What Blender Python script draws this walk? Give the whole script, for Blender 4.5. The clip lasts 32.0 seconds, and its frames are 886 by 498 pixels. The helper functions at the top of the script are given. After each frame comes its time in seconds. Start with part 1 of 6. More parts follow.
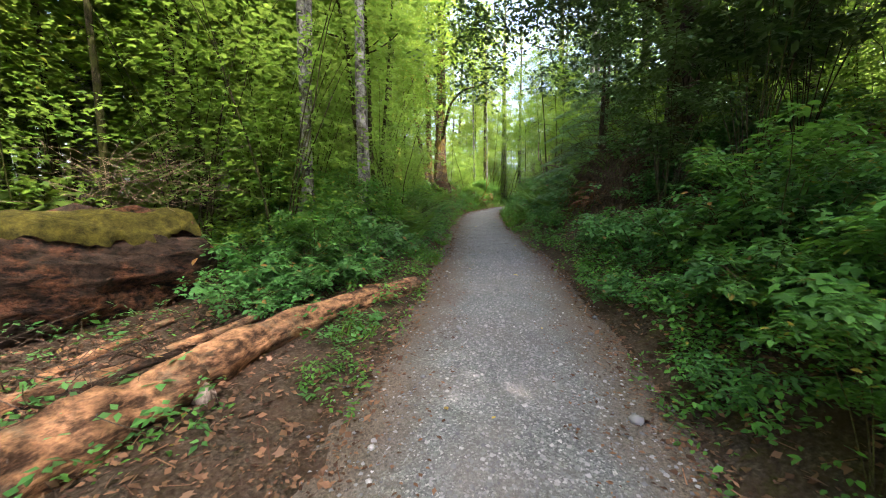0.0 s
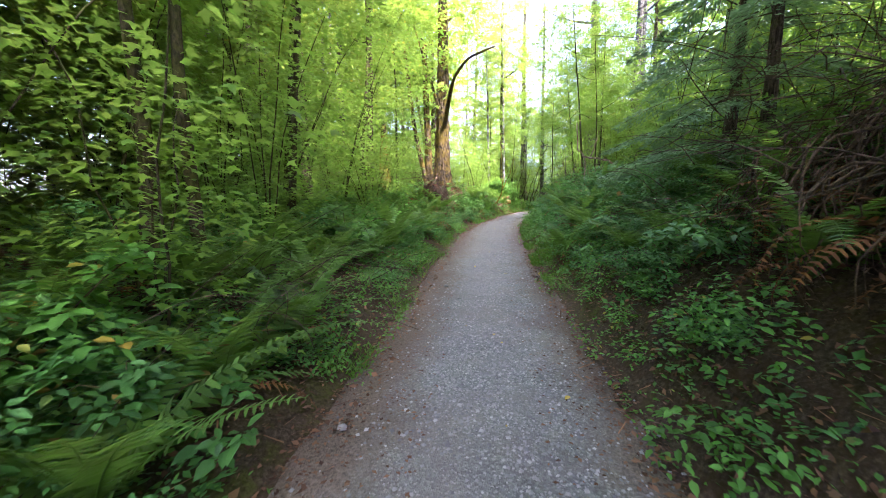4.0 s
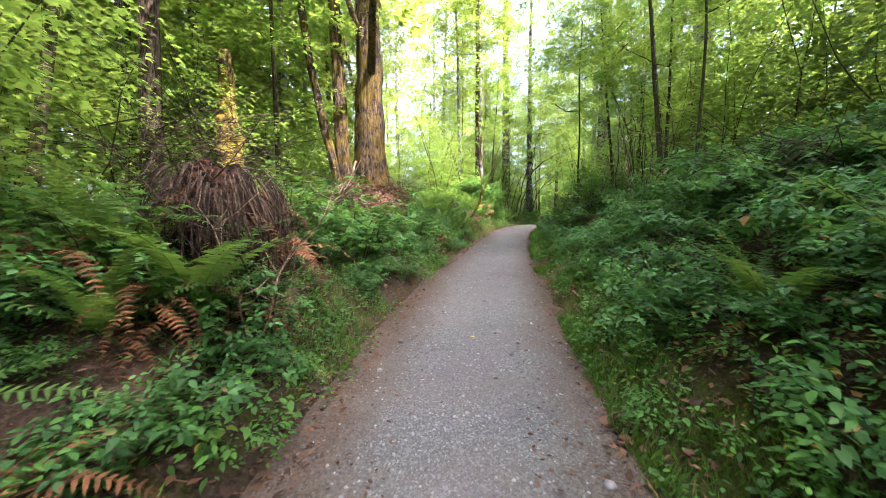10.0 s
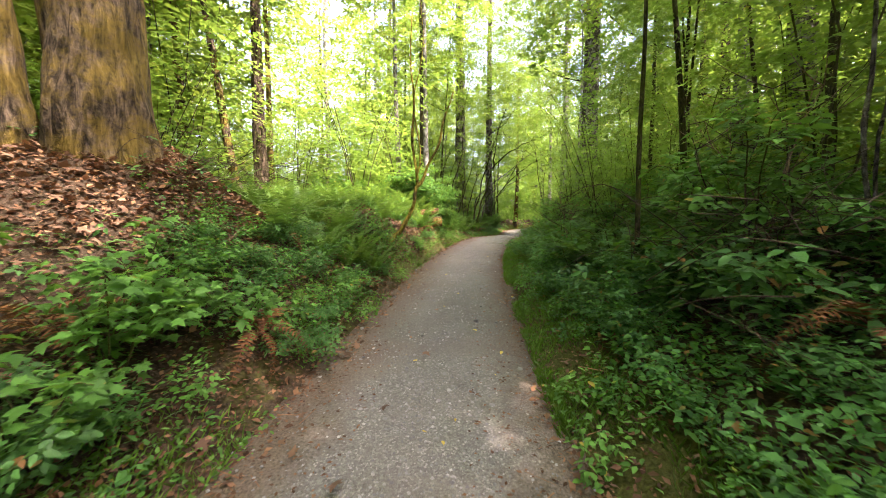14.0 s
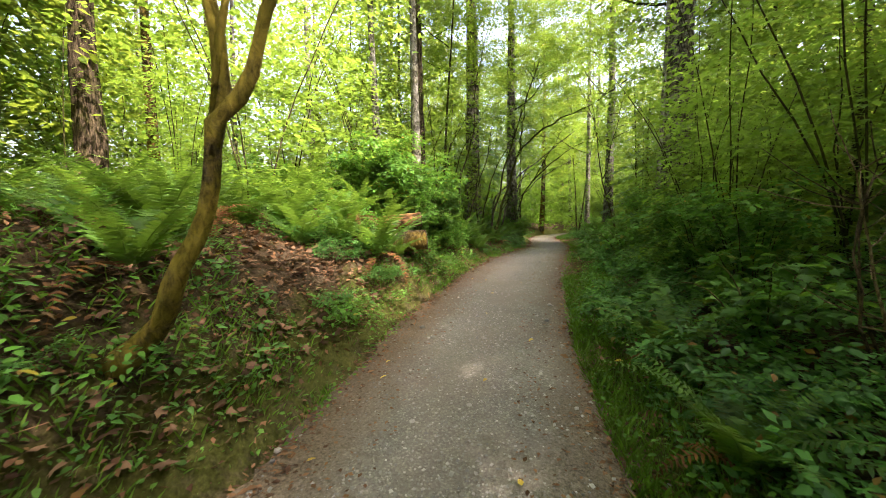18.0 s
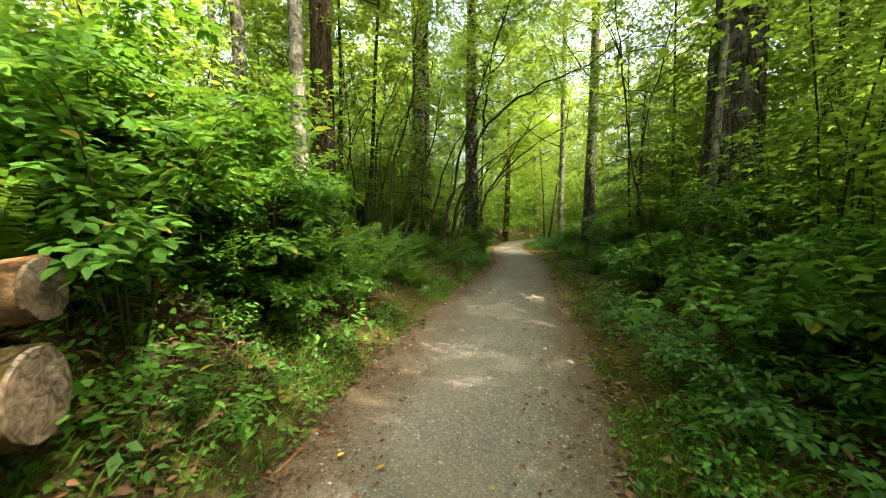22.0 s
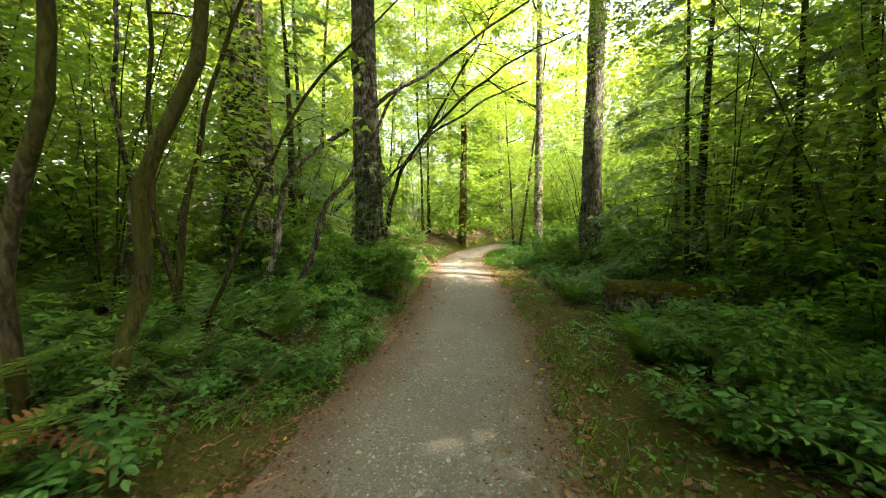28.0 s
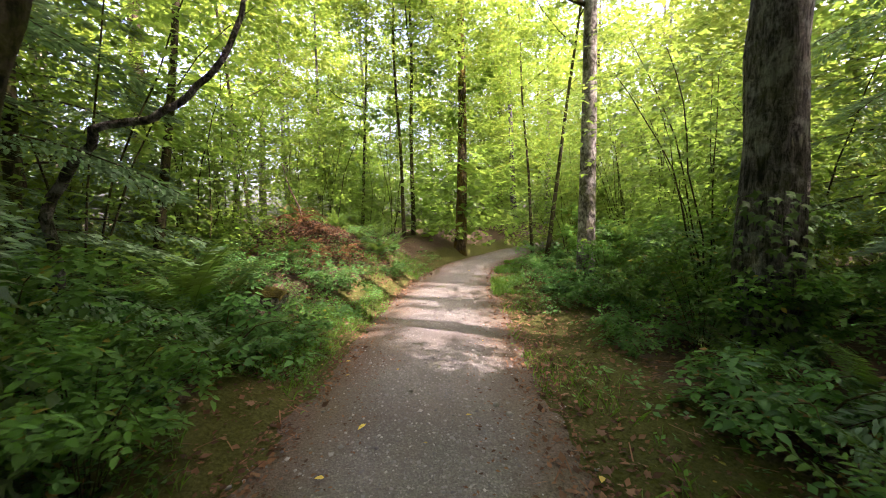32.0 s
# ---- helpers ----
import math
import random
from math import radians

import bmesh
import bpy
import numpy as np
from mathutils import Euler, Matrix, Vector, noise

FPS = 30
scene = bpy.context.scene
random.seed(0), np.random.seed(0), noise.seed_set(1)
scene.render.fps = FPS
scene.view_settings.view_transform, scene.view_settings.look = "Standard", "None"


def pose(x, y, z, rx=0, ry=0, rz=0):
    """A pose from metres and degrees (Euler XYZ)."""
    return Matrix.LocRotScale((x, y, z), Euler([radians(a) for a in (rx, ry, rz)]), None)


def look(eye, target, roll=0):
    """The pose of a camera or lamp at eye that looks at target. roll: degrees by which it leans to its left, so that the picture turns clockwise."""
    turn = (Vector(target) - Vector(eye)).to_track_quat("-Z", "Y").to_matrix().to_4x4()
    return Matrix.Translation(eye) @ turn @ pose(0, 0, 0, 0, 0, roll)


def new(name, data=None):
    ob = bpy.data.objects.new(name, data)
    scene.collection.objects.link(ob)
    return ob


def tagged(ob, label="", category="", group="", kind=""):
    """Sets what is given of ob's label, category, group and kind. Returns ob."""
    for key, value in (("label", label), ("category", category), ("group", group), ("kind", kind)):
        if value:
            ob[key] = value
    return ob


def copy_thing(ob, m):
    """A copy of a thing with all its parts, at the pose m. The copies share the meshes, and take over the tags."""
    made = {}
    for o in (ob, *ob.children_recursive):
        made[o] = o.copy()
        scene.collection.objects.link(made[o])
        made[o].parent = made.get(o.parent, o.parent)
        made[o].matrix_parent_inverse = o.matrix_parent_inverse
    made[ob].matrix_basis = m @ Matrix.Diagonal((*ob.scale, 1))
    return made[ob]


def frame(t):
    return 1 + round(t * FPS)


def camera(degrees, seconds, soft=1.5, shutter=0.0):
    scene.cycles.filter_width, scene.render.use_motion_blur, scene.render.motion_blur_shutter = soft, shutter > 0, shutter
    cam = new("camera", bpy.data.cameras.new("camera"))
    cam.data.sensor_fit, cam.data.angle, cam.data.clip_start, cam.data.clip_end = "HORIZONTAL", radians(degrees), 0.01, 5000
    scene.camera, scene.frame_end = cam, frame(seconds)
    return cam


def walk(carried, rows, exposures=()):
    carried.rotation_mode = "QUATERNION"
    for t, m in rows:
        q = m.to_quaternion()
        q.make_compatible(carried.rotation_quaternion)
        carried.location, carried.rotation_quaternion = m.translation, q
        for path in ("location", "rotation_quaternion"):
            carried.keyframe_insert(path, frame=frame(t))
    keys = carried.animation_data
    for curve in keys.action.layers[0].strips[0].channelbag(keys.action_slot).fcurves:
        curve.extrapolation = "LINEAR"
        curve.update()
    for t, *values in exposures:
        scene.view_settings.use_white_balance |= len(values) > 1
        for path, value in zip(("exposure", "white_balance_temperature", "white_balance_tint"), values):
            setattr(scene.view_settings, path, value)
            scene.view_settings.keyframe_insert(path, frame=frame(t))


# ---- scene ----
# The walk: seconds, eye x y z in metres, yaw, pitch, roll in degrees.
PATH = [
    (0.0, 5.501, 1.149, 2.173, 9.84, -5.23, 0.15),
    (0.5, 5.457, 1.874, 2.224, 9.96, -5.23, 0.13),
    (1.0, 5.489, 2.670, 2.283, 10.36, -5.33, -0.08),
    (1.5, 5.531, 3.422, 2.320, 10.77, -5.32, -0.24),
    (2.0, 5.564, 4.249, 2.420, 11.08, -5.35, -0.34),
    (2.5, 5.574, 4.993, 2.548, 11.36, -5.26, -0.15),
    (3.0, 5.502, 5.787, 2.626, 11.66, -5.39, 0.10),
    (3.5, 5.448, 6.546, 2.733, 12.20, -5.35, 0.06),
    (4.0, 5.339, 7.393, 2.767, 12.66, -5.26, -0.16),
    (4.5, 5.241, 8.210, 2.856, 12.91, -5.07, -0.10),
    (6.5, 5.029, 11.563, 2.928, 12.92, -4.78, -0.05),
    (7.0, 4.797, 12.482, 2.999, 12.28, -4.83, -0.04),
    (7.5, 4.679, 13.463, 3.057, 10.58, -4.89, 0.12),
    (8.0, 4.550, 14.413, 3.094, 10.20, -4.78, 0.11),
    (8.5, 4.457, 15.318, 3.159, 10.02, -4.83, -0.01),
    (9.0, 4.416, 16.190, 3.234, 9.43, -4.76, 0.06),
    (9.5, 4.357, 17.080, 3.298, 8.99, -4.82, -0.10),
    (10.0, 4.361, 17.954, 3.408, 8.75, -4.74, -0.13),
    (10.5, 4.335, 18.825, 3.490, 8.52, -4.88, -0.05),
    (11.0, 4.366, 19.735, 3.543, 7.96, -4.77, -0.28),
    (11.5, 4.333, 20.651, 3.583, 5.88, -4.89, -0.21),
    (12.0, 4.327, 21.527, 3.669, 4.50, -4.83, -0.22),
    (12.5, 4.292, 22.395, 3.715, 3.76, -4.86, -0.02),
    (13.0, 4.321, 23.241, 3.776, 3.11, -4.64, -0.07),
    (13.5, 4.352, 24.096, 3.762, 2.57, -4.79, 0.20),
    (14.0, 4.395, 25.016, 3.794, 1.97, -4.76, 0.32),
    (14.5, 4.412, 25.909, 3.795, 2.05, -4.55, -0.06),
    (16.5, 4.613, 29.463, 3.893, 2.86, -4.44, 0.03),
    (17.0, 4.646, 30.180, 3.882, 3.06, -4.51, -0.06),
    (17.5, 4.661, 30.838, 3.950, 4.49, -4.27, -0.23),
    (18.0, 4.658, 31.474, 3.972, 4.57, -4.42, -0.29),
    (18.5, 4.701, 32.143, 4.028, 4.55, -4.33, -0.48),
    (19.0, 4.741, 32.771, 4.049, 4.32, -4.48, -0.33),
    (19.5, 4.798, 33.375, 4.121, 3.67, -4.43, -0.19),
    (20.0, 4.853, 33.959, 4.132, 3.31, -4.60, 0.12),
    (20.5, 4.938, 34.576, 4.183, 2.87, -4.53, 0.10),
    (21.0, 4.975, 35.118, 4.150, 1.45, -4.45, 0.11),
    (21.5, 5.078, 35.733, 4.143, -0.57, -4.36, 0.11),
    (22.0, 5.171, 36.386, 4.225, -1.20, -4.41, 0.38),
    (22.5, 5.272, 37.010, 4.263, -3.09, -4.30, 0.46),
    (23.0, 5.461, 37.639, 4.323, -3.82, -4.48, 0.47),
    (23.5, 5.643, 38.369, 4.350, -5.83, -4.56, 0.59),
    (24.0, 5.868, 39.067, 4.425, -5.86, -4.48, 0.50),
    (24.5, 6.087, 39.797, 4.423, -6.21, -4.62, 0.36),
    (25.0, 6.362, 40.536, 4.448, -6.07, -4.50, -0.22),
    (25.5, 6.568, 41.260, 4.437, -6.09, -4.49, -0.06),
    (27.5, 7.101, 43.461, 4.395, -6.10, -4.72, -0.15),
    (28.0, 7.276, 44.180, 4.328, -5.86, -4.61, -0.24),
    (28.5, 7.569, 44.967, 4.323, -5.68, -4.53, -0.11),
    (29.0, 7.799, 45.798, 4.261, -5.68, -4.52, 0.22),
    (29.5, 8.004, 46.576, 4.242, -5.81, -4.57, 0.32),
    (30.0, 8.150, 47.385, 4.185, -5.92, -4.58, 0.39),
    (30.5, 8.335, 48.137, 4.203, -5.69, -4.49, 0.41),
    (31.0, 8.478, 48.897, 4.172, -5.25, -4.58, -0.09),
    (31.5, 8.576, 49.639, 4.190, -4.94, -4.43, -0.35),
    (32.0, 8.645, 50.351, 4.167, -4.54, -4.59, -0.65),
]
cam = camera(98.0, 32.0, soft=1.0, shutter=0.14)
walk(cam, [(t, pose(x, y, z, 90 + pitch, 0, yaw) @ pose(0, 0, 0, 0, 0, roll)) for t, x, y, z, yaw, pitch, roll in PATH],
     exposures=[(0.0, 3.07, 6300, 24), (3.0, 3.73, 5900, 34), (5.0, 3.85, 5850, 33), (8.0, 3.75, 5850, 40), (10.0, 3.6, 6000, 38), (12.0, 3.41, 6400, 34), (14.0, 3.48, 6900, 30), (16.5, 3.2, 7200, 24), (19.0, 2.91, 7500, 19), (20.5, 2.73, 7900, 20), (22.0, 3.0, 8100, 6), (23.5, 3.32, 8250, -4), (25.0, 3.52, 8350, -2), (28.0, 3.72, 7850, 16), (29.0, 3.7, 7500, 25), (30.5, 3.55, 7100, 28), (32.0, 3.13, 6700, 40)])

# ---- light: a clear afternoon, sun over the right shoulder ----
SUN_FROM = Vector((0.62, -0.36, 1.0)).normalized()
world = bpy.data.worlds.new("sky")
scene.world = world
world.use_nodes = True
sky_nodes = world.node_tree.nodes
sky = sky_nodes.new("ShaderNodeTexSky")
sky.sky_type, sky.sun_disc = "NISHITA", False
sky.sun_elevation = math.asin(SUN_FROM.z)
sky.sun_rotation = math.atan2(SUN_FROM.x, SUN_FROM.y)
sky.air_density, sky.dust_density = 1.0, 6.0
world.node_tree.links.new(sky.outputs["Color"], sky_nodes["Background"].inputs["Color"])
sky_nodes["Background"].inputs["Strength"].default_value = 0.15
sun = new("sun", bpy.data.lights.new("sun", "SUN"))
sun.data.energy, sun.data.angle, sun.data.color = 2.2, radians(0.53), (1.0, 0.93, 0.80)
sun.matrix_world = look((0, 0, 40), Vector((0, 0, 40)) - SUN_FROM)


# ---- materials ----
def shader(name):
    mat = bpy.data.materials.new(name)
    mat.use_nodes = True
    nt = mat.node_tree
    return mat, nt, nt.nodes["Principled BSDF"]


def node(nt, kind, **values):
    n = nt.nodes.new(kind)
    for key, value in values.items():
        n.inputs[key.replace("_", " ")].default_value = value
    return n


def noise_node(nt, scale, detail=4.0, rough=0.6, coords="Object", warp=0.0):
    tc = nt.nodes.new("ShaderNodeTexCoord")
    n = nt.nodes.new("ShaderNodeTexNoise")
    n.inputs["Scale"].default_value, n.inputs["Detail"].default_value = scale, detail
    n.inputs["Roughness"].default_value, n.inputs["Distortion"].default_value = rough, warp
    nt.links.new(tc.outputs[coords], n.inputs["Vector"])
    return n


def ramp(nt, source, stops):
    r = nt.nodes.new("ShaderNodeValToRGB")
    e = r.color_ramp.elements
    while len(e) < len(stops):
        e.new(0.5)
    for el, (at, col) in zip(e, stops):
        el.position, el.color = at, (*col, 1.0)
    nt.links.new(source, r.inputs["Fac"])
    return r


def mix(nt, fac, a, b, mode="MIX"):
    m = nt.nodes.new("ShaderNodeMix")
    m.data_type, m.blend_type = "RGBA", mode
    if isinstance(fac, (int, float)):
        m.inputs[0].default_value = fac
    else:
        nt.links.new(fac, m.inputs[0])
    for k, s in ((6, a), (7, b)):
        if isinstance(s, tuple):
            m.inputs[k].default_value = (*s, 1.0)
        else:
            nt.links.new(s, m.inputs[k])
    return m.outputs[2]


def bump(nt, height, strength, distance, bsdf):
    b = nt.nodes.new("ShaderNodeBump")
    b.inputs["Strength"].default_value, b.inputs["Distance"].default_value = strength, distance
    nt.links.new(height, b.inputs["Height"])
    nt.links.new(b.outputs["Normal"], bsdf.inputs["Normal"])


def leaf_material(name, dark, light, through_light, gloss=0.45, see=0.42, old=None):
    """A thin leaf: diffuse with a soft sheen on top, and light that comes through."""
    mat, nt, bsdf = shader(name)
    geo = nt.nodes.new("ShaderNodeNewGeometry")
    info = nt.nodes.new("ShaderNodeObjectInfo")
    col = ramp(nt, geo.outputs["Random Per Island"], [(0.0, tuple(c * 0.75 for c in dark)), (0.7, light), (1.0, tuple(c * 1.3 for c in light))]).outputs["Color"]
    if old:
        pick = ramp(nt, geo.outputs["Random Per Island"], [(0.975, (0, 0, 0)), (0.985, (1, 1, 1))]).outputs["Color"]
        col = mix(nt, pick, col, old)
    hue = node(nt, "ShaderNodeHueSaturation")
    vary = nt.nodes.new("ShaderNodeMapRange")
    vary.inputs["To Min"].default_value, vary.inputs["To Max"].default_value = 0.75, 1.25
    nt.links.new(info.outputs["Random"], vary.inputs["Value"])
    nt.links.new(vary.outputs["Result"], hue.inputs["Value"])
    nt.links.new(col, hue.inputs["Color"])
    col = hue.outputs["Color"]
    nt.links.new(col, bsdf.inputs["Base Color"])
    bsdf.inputs["Roughness"].default_value = gloss + 0.08
    bsdf.inputs["Specular IOR Level"].default_value = 0.28
    veins = noise_node(nt, 45.0, 3.0, 0.6)
    bump(nt, veins.outputs["Fac"], 0.5, 0.012, bsdf)
    tr = nt.nodes.new("ShaderNodeBsdfTranslucent")
    nt.links.new(mix(nt, 0.6, col, through_light), tr.inputs["Color"])
    mx = nt.nodes.new("ShaderNodeMixShader")
    mx.inputs["Fac"].default_value = see
    nt.links.new(bsdf.outputs["BSDF"], mx.inputs[1])
    nt.links.new(tr.outputs["BSDF"], mx.inputs[2])
    nt.links.new(mx.outputs["Shader"], nt.nodes["Material Output"].inputs["Surface"])
    return mat


def bark_material(name, dark, light, moss, moss_from, scale=9.0, stretch=0.18, depth=0.03, lichen=None, warp=1.2):
    """Bark with upright furrows, moss in patches and, on some, pale lichen."""
    mat, nt, bsdf = shader(name)
    tc = nt.nodes.new("ShaderNodeTexCoord")
    mp = nt.nodes.new("ShaderNodeMapping")
    mp.inputs["Scale"].default_value = (1, 1, stretch)
    nt.links.new(tc.outputs["Object"], mp.inputs["Vector"])
    fur = nt.nodes.new("ShaderNodeTexNoise")
    fur.inputs["Scale"].default_value, fur.inputs["Detail"].default_value, fur.inputs["Distortion"].default_value = scale, 8.0, warp
    fur.inputs["Roughness"].default_value = 0.68
    nt.links.new(mp.outputs["Vector"], fur.inputs["Vector"])
    flake = noise_node(nt, scale * 2.2, 6.0, 0.7)
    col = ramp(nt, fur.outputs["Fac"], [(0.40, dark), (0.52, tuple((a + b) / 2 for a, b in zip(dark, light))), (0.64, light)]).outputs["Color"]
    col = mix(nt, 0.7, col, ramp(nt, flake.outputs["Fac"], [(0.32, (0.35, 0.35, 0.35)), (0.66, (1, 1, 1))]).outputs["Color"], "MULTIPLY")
    if lichen:
        spots = noise_node(nt, 5.0, 5.0, 0.7)
        col = mix(nt, ramp(nt, spots.outputs["Fac"], [(0.50, (0, 0, 0)), (0.60, (0.8, 0.8, 0.8))]).outputs["Color"], col, lichen)
    green = noise_node(nt, 1.7, 7.0, 0.75)
    col = mix(nt, ramp(nt, green.outputs["Fac"], [(moss_from, (0, 0, 0)), (moss_from + 0.12, (0.9, 0.9, 0.9))]).outputs["Color"], col, moss)
    # bark, lichen and moss alike go darker where the furrow noise runs low
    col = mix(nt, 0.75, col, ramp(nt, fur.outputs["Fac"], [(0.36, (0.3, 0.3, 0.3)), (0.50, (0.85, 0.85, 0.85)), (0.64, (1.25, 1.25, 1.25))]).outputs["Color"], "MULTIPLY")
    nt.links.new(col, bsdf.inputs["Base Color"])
    bsdf.inputs["Roughness"].default_value = 0.9
    bsdf.inputs["Specular IOR Level"].default_value = 0.15
    bump(nt, fur.outputs["Fac"], 1.0, depth, bsdf)
    return mat


MAPLE = leaf_material("maple_leaf", (0.045, 0.105, 0.014), (0.09, 0.185, 0.026), (0.34, 0.50, 0.06), see=0.55, old=(0.30, 0.24, 0.03))
VINE = leaf_material("vine_maple_leaf", (0.05, 0.125, 0.018), (0.10, 0.205, 0.032), (0.34, 0.52, 0.07), see=0.55)
ALDER = leaf_material("alder_leaf", (0.055, 0.105, 0.018), (0.10, 0.175, 0.03), (0.38, 0.50, 0.06), see=0.52)
BERRY = leaf_material("berry_leaf", (0.035, 0.12, 0.022), (0.075, 0.21, 0.036), (0.19, 0.38, 0.035), see=0.4, old=(0.26, 0.19, 0.03))
BRAMBLE = leaf_material("bramble_leaf", (0.03, 0.11, 0.028), (0.066, 0.195, 0.046), (0.15, 0.34, 0.045), gloss=0.4, see=0.36, old=(0.22, 0.10, 0.03))
FERN = leaf_material("fern_leaf", (0.032, 0.09, 0.018), (0.072, 0.165, 0.03), (0.22, 0.38, 0.04), gloss=0.42, see=0.4)
DEADFERN = leaf_material("dead_fern", (0.10, 0.045, 0.018), (0.19, 0.09, 0.035), (0.2, 0.1, 0.03), gloss=0.8, see=0.15)
LAUREL = leaf_material("dark_shrub_leaf", (0.032, 0.078, 0.026), (0.066, 0.13, 0.038), (0.18, 0.28, 0.04), gloss=0.38, see=0.26)
NEEDLE = leaf_material("hemlock_needles", (0.085, 0.17, 0.085), (0.16, 0.27, 0.15), (0.22, 0.38, 0.11), gloss=0.5, see=0.42)
GRASS = leaf_material("grass_blade", (0.045, 0.13, 0.012), (0.09, 0.21, 0.025), (0.2, 0.36, 0.03), gloss=0.5, see=0.4)
LITTER = leaf_material("dry_leaf", (0.055, 0.026, 0.014), (0.17, 0.092, 0.048), (0.2, 0.08, 0.02), gloss=0.75, see=0.08)
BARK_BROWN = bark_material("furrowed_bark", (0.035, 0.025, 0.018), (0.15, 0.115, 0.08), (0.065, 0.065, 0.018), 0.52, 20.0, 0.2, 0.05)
# real moss, its tone brightened to orange-yellow for sun on the trunk
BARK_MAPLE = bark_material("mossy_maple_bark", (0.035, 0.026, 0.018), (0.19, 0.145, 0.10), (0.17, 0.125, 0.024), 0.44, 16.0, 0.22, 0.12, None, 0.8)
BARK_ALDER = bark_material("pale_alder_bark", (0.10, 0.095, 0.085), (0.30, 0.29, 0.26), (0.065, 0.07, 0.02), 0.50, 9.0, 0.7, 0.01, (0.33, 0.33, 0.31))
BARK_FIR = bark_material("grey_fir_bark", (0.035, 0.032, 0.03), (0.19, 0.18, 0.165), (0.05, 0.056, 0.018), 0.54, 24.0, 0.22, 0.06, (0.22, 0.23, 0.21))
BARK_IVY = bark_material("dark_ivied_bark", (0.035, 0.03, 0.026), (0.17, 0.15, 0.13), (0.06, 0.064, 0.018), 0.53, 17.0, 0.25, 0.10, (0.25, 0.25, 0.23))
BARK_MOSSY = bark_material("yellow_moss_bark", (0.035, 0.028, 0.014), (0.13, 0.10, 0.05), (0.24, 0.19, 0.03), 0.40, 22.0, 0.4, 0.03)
BARK_STEM = bark_material("mossy_stem_bark", (0.03, 0.024, 0.016), (0.095, 0.075, 0.05), (0.045, 0.05, 0.01), 0.42, 26.0, 0.3, 0.006)
TWIG = bark_material("dry_twig", (0.05, 0.036, 0.025), (0.14, 0.10, 0.068), (0.12, 0.085, 0.05), 0.55, 30.0, 0.3, 0.003)
ROOT = bark_material("root_hair", (0.06, 0.042, 0.027), (0.18, 0.125, 0.078), (0.12, 0.075, 0.04), 0.55, 30.0, 0.3, 0.003)
TAN_TWIG = bark_material("tan_twig", (0.16, 0.11, 0.065), (0.36, 0.27, 0.17), (0.3, 0.2, 0.11), 0.6, 30.0, 0.3, 0.003)
CANE = bark_material("green_cane", (0.06, 0.05, 0.02), (0.14, 0.11, 0.05), (0.08, 0.10, 0.02), 0.45, 30.0, 0.2, 0.002)
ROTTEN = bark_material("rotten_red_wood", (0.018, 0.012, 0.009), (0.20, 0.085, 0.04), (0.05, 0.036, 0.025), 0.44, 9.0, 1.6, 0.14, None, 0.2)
# orange-brown wood, its light tone raised to look sunlit
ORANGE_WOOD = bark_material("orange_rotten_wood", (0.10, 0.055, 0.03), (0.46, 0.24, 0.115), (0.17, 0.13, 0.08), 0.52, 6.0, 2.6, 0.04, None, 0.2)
PALE_WOOD = bark_material("weathered_pale_wood", (0.14, 0.10, 0.07), (0.38, 0.31, 0.24), (0.25, 0.13, 0.06), 0.52, 18.0, 0.3, 0.02)
CUTWOOD = bark_material("sawn_wood", (0.08, 0.065, 0.05), (0.25, 0.21, 0.17), (0.12, 0.09, 0.06), 0.5, 20.0, 1.0, 0.006)


def moss_material():
    mat, nt, bsdf = shader("log_moss")
    n = noise_node(nt, 9.0, 10.0, 0.8)
    nt.links.new(ramp(nt, n.outputs["Fac"], [(0.34, (0.012, 0.012, 0.005)), (0.5, (0.055, 0.05, 0.010)), (0.68, (0.13, 0.112, 0.018))]).outputs["Color"], bsdf.inputs["Base Color"])
    bsdf.inputs["Roughness"].default_value, bsdf.inputs["Specular IOR Level"].default_value = 0.95, 0.1
    bump(nt, n.outputs["Fac"], 1.0, 0.04, bsdf)
    return mat


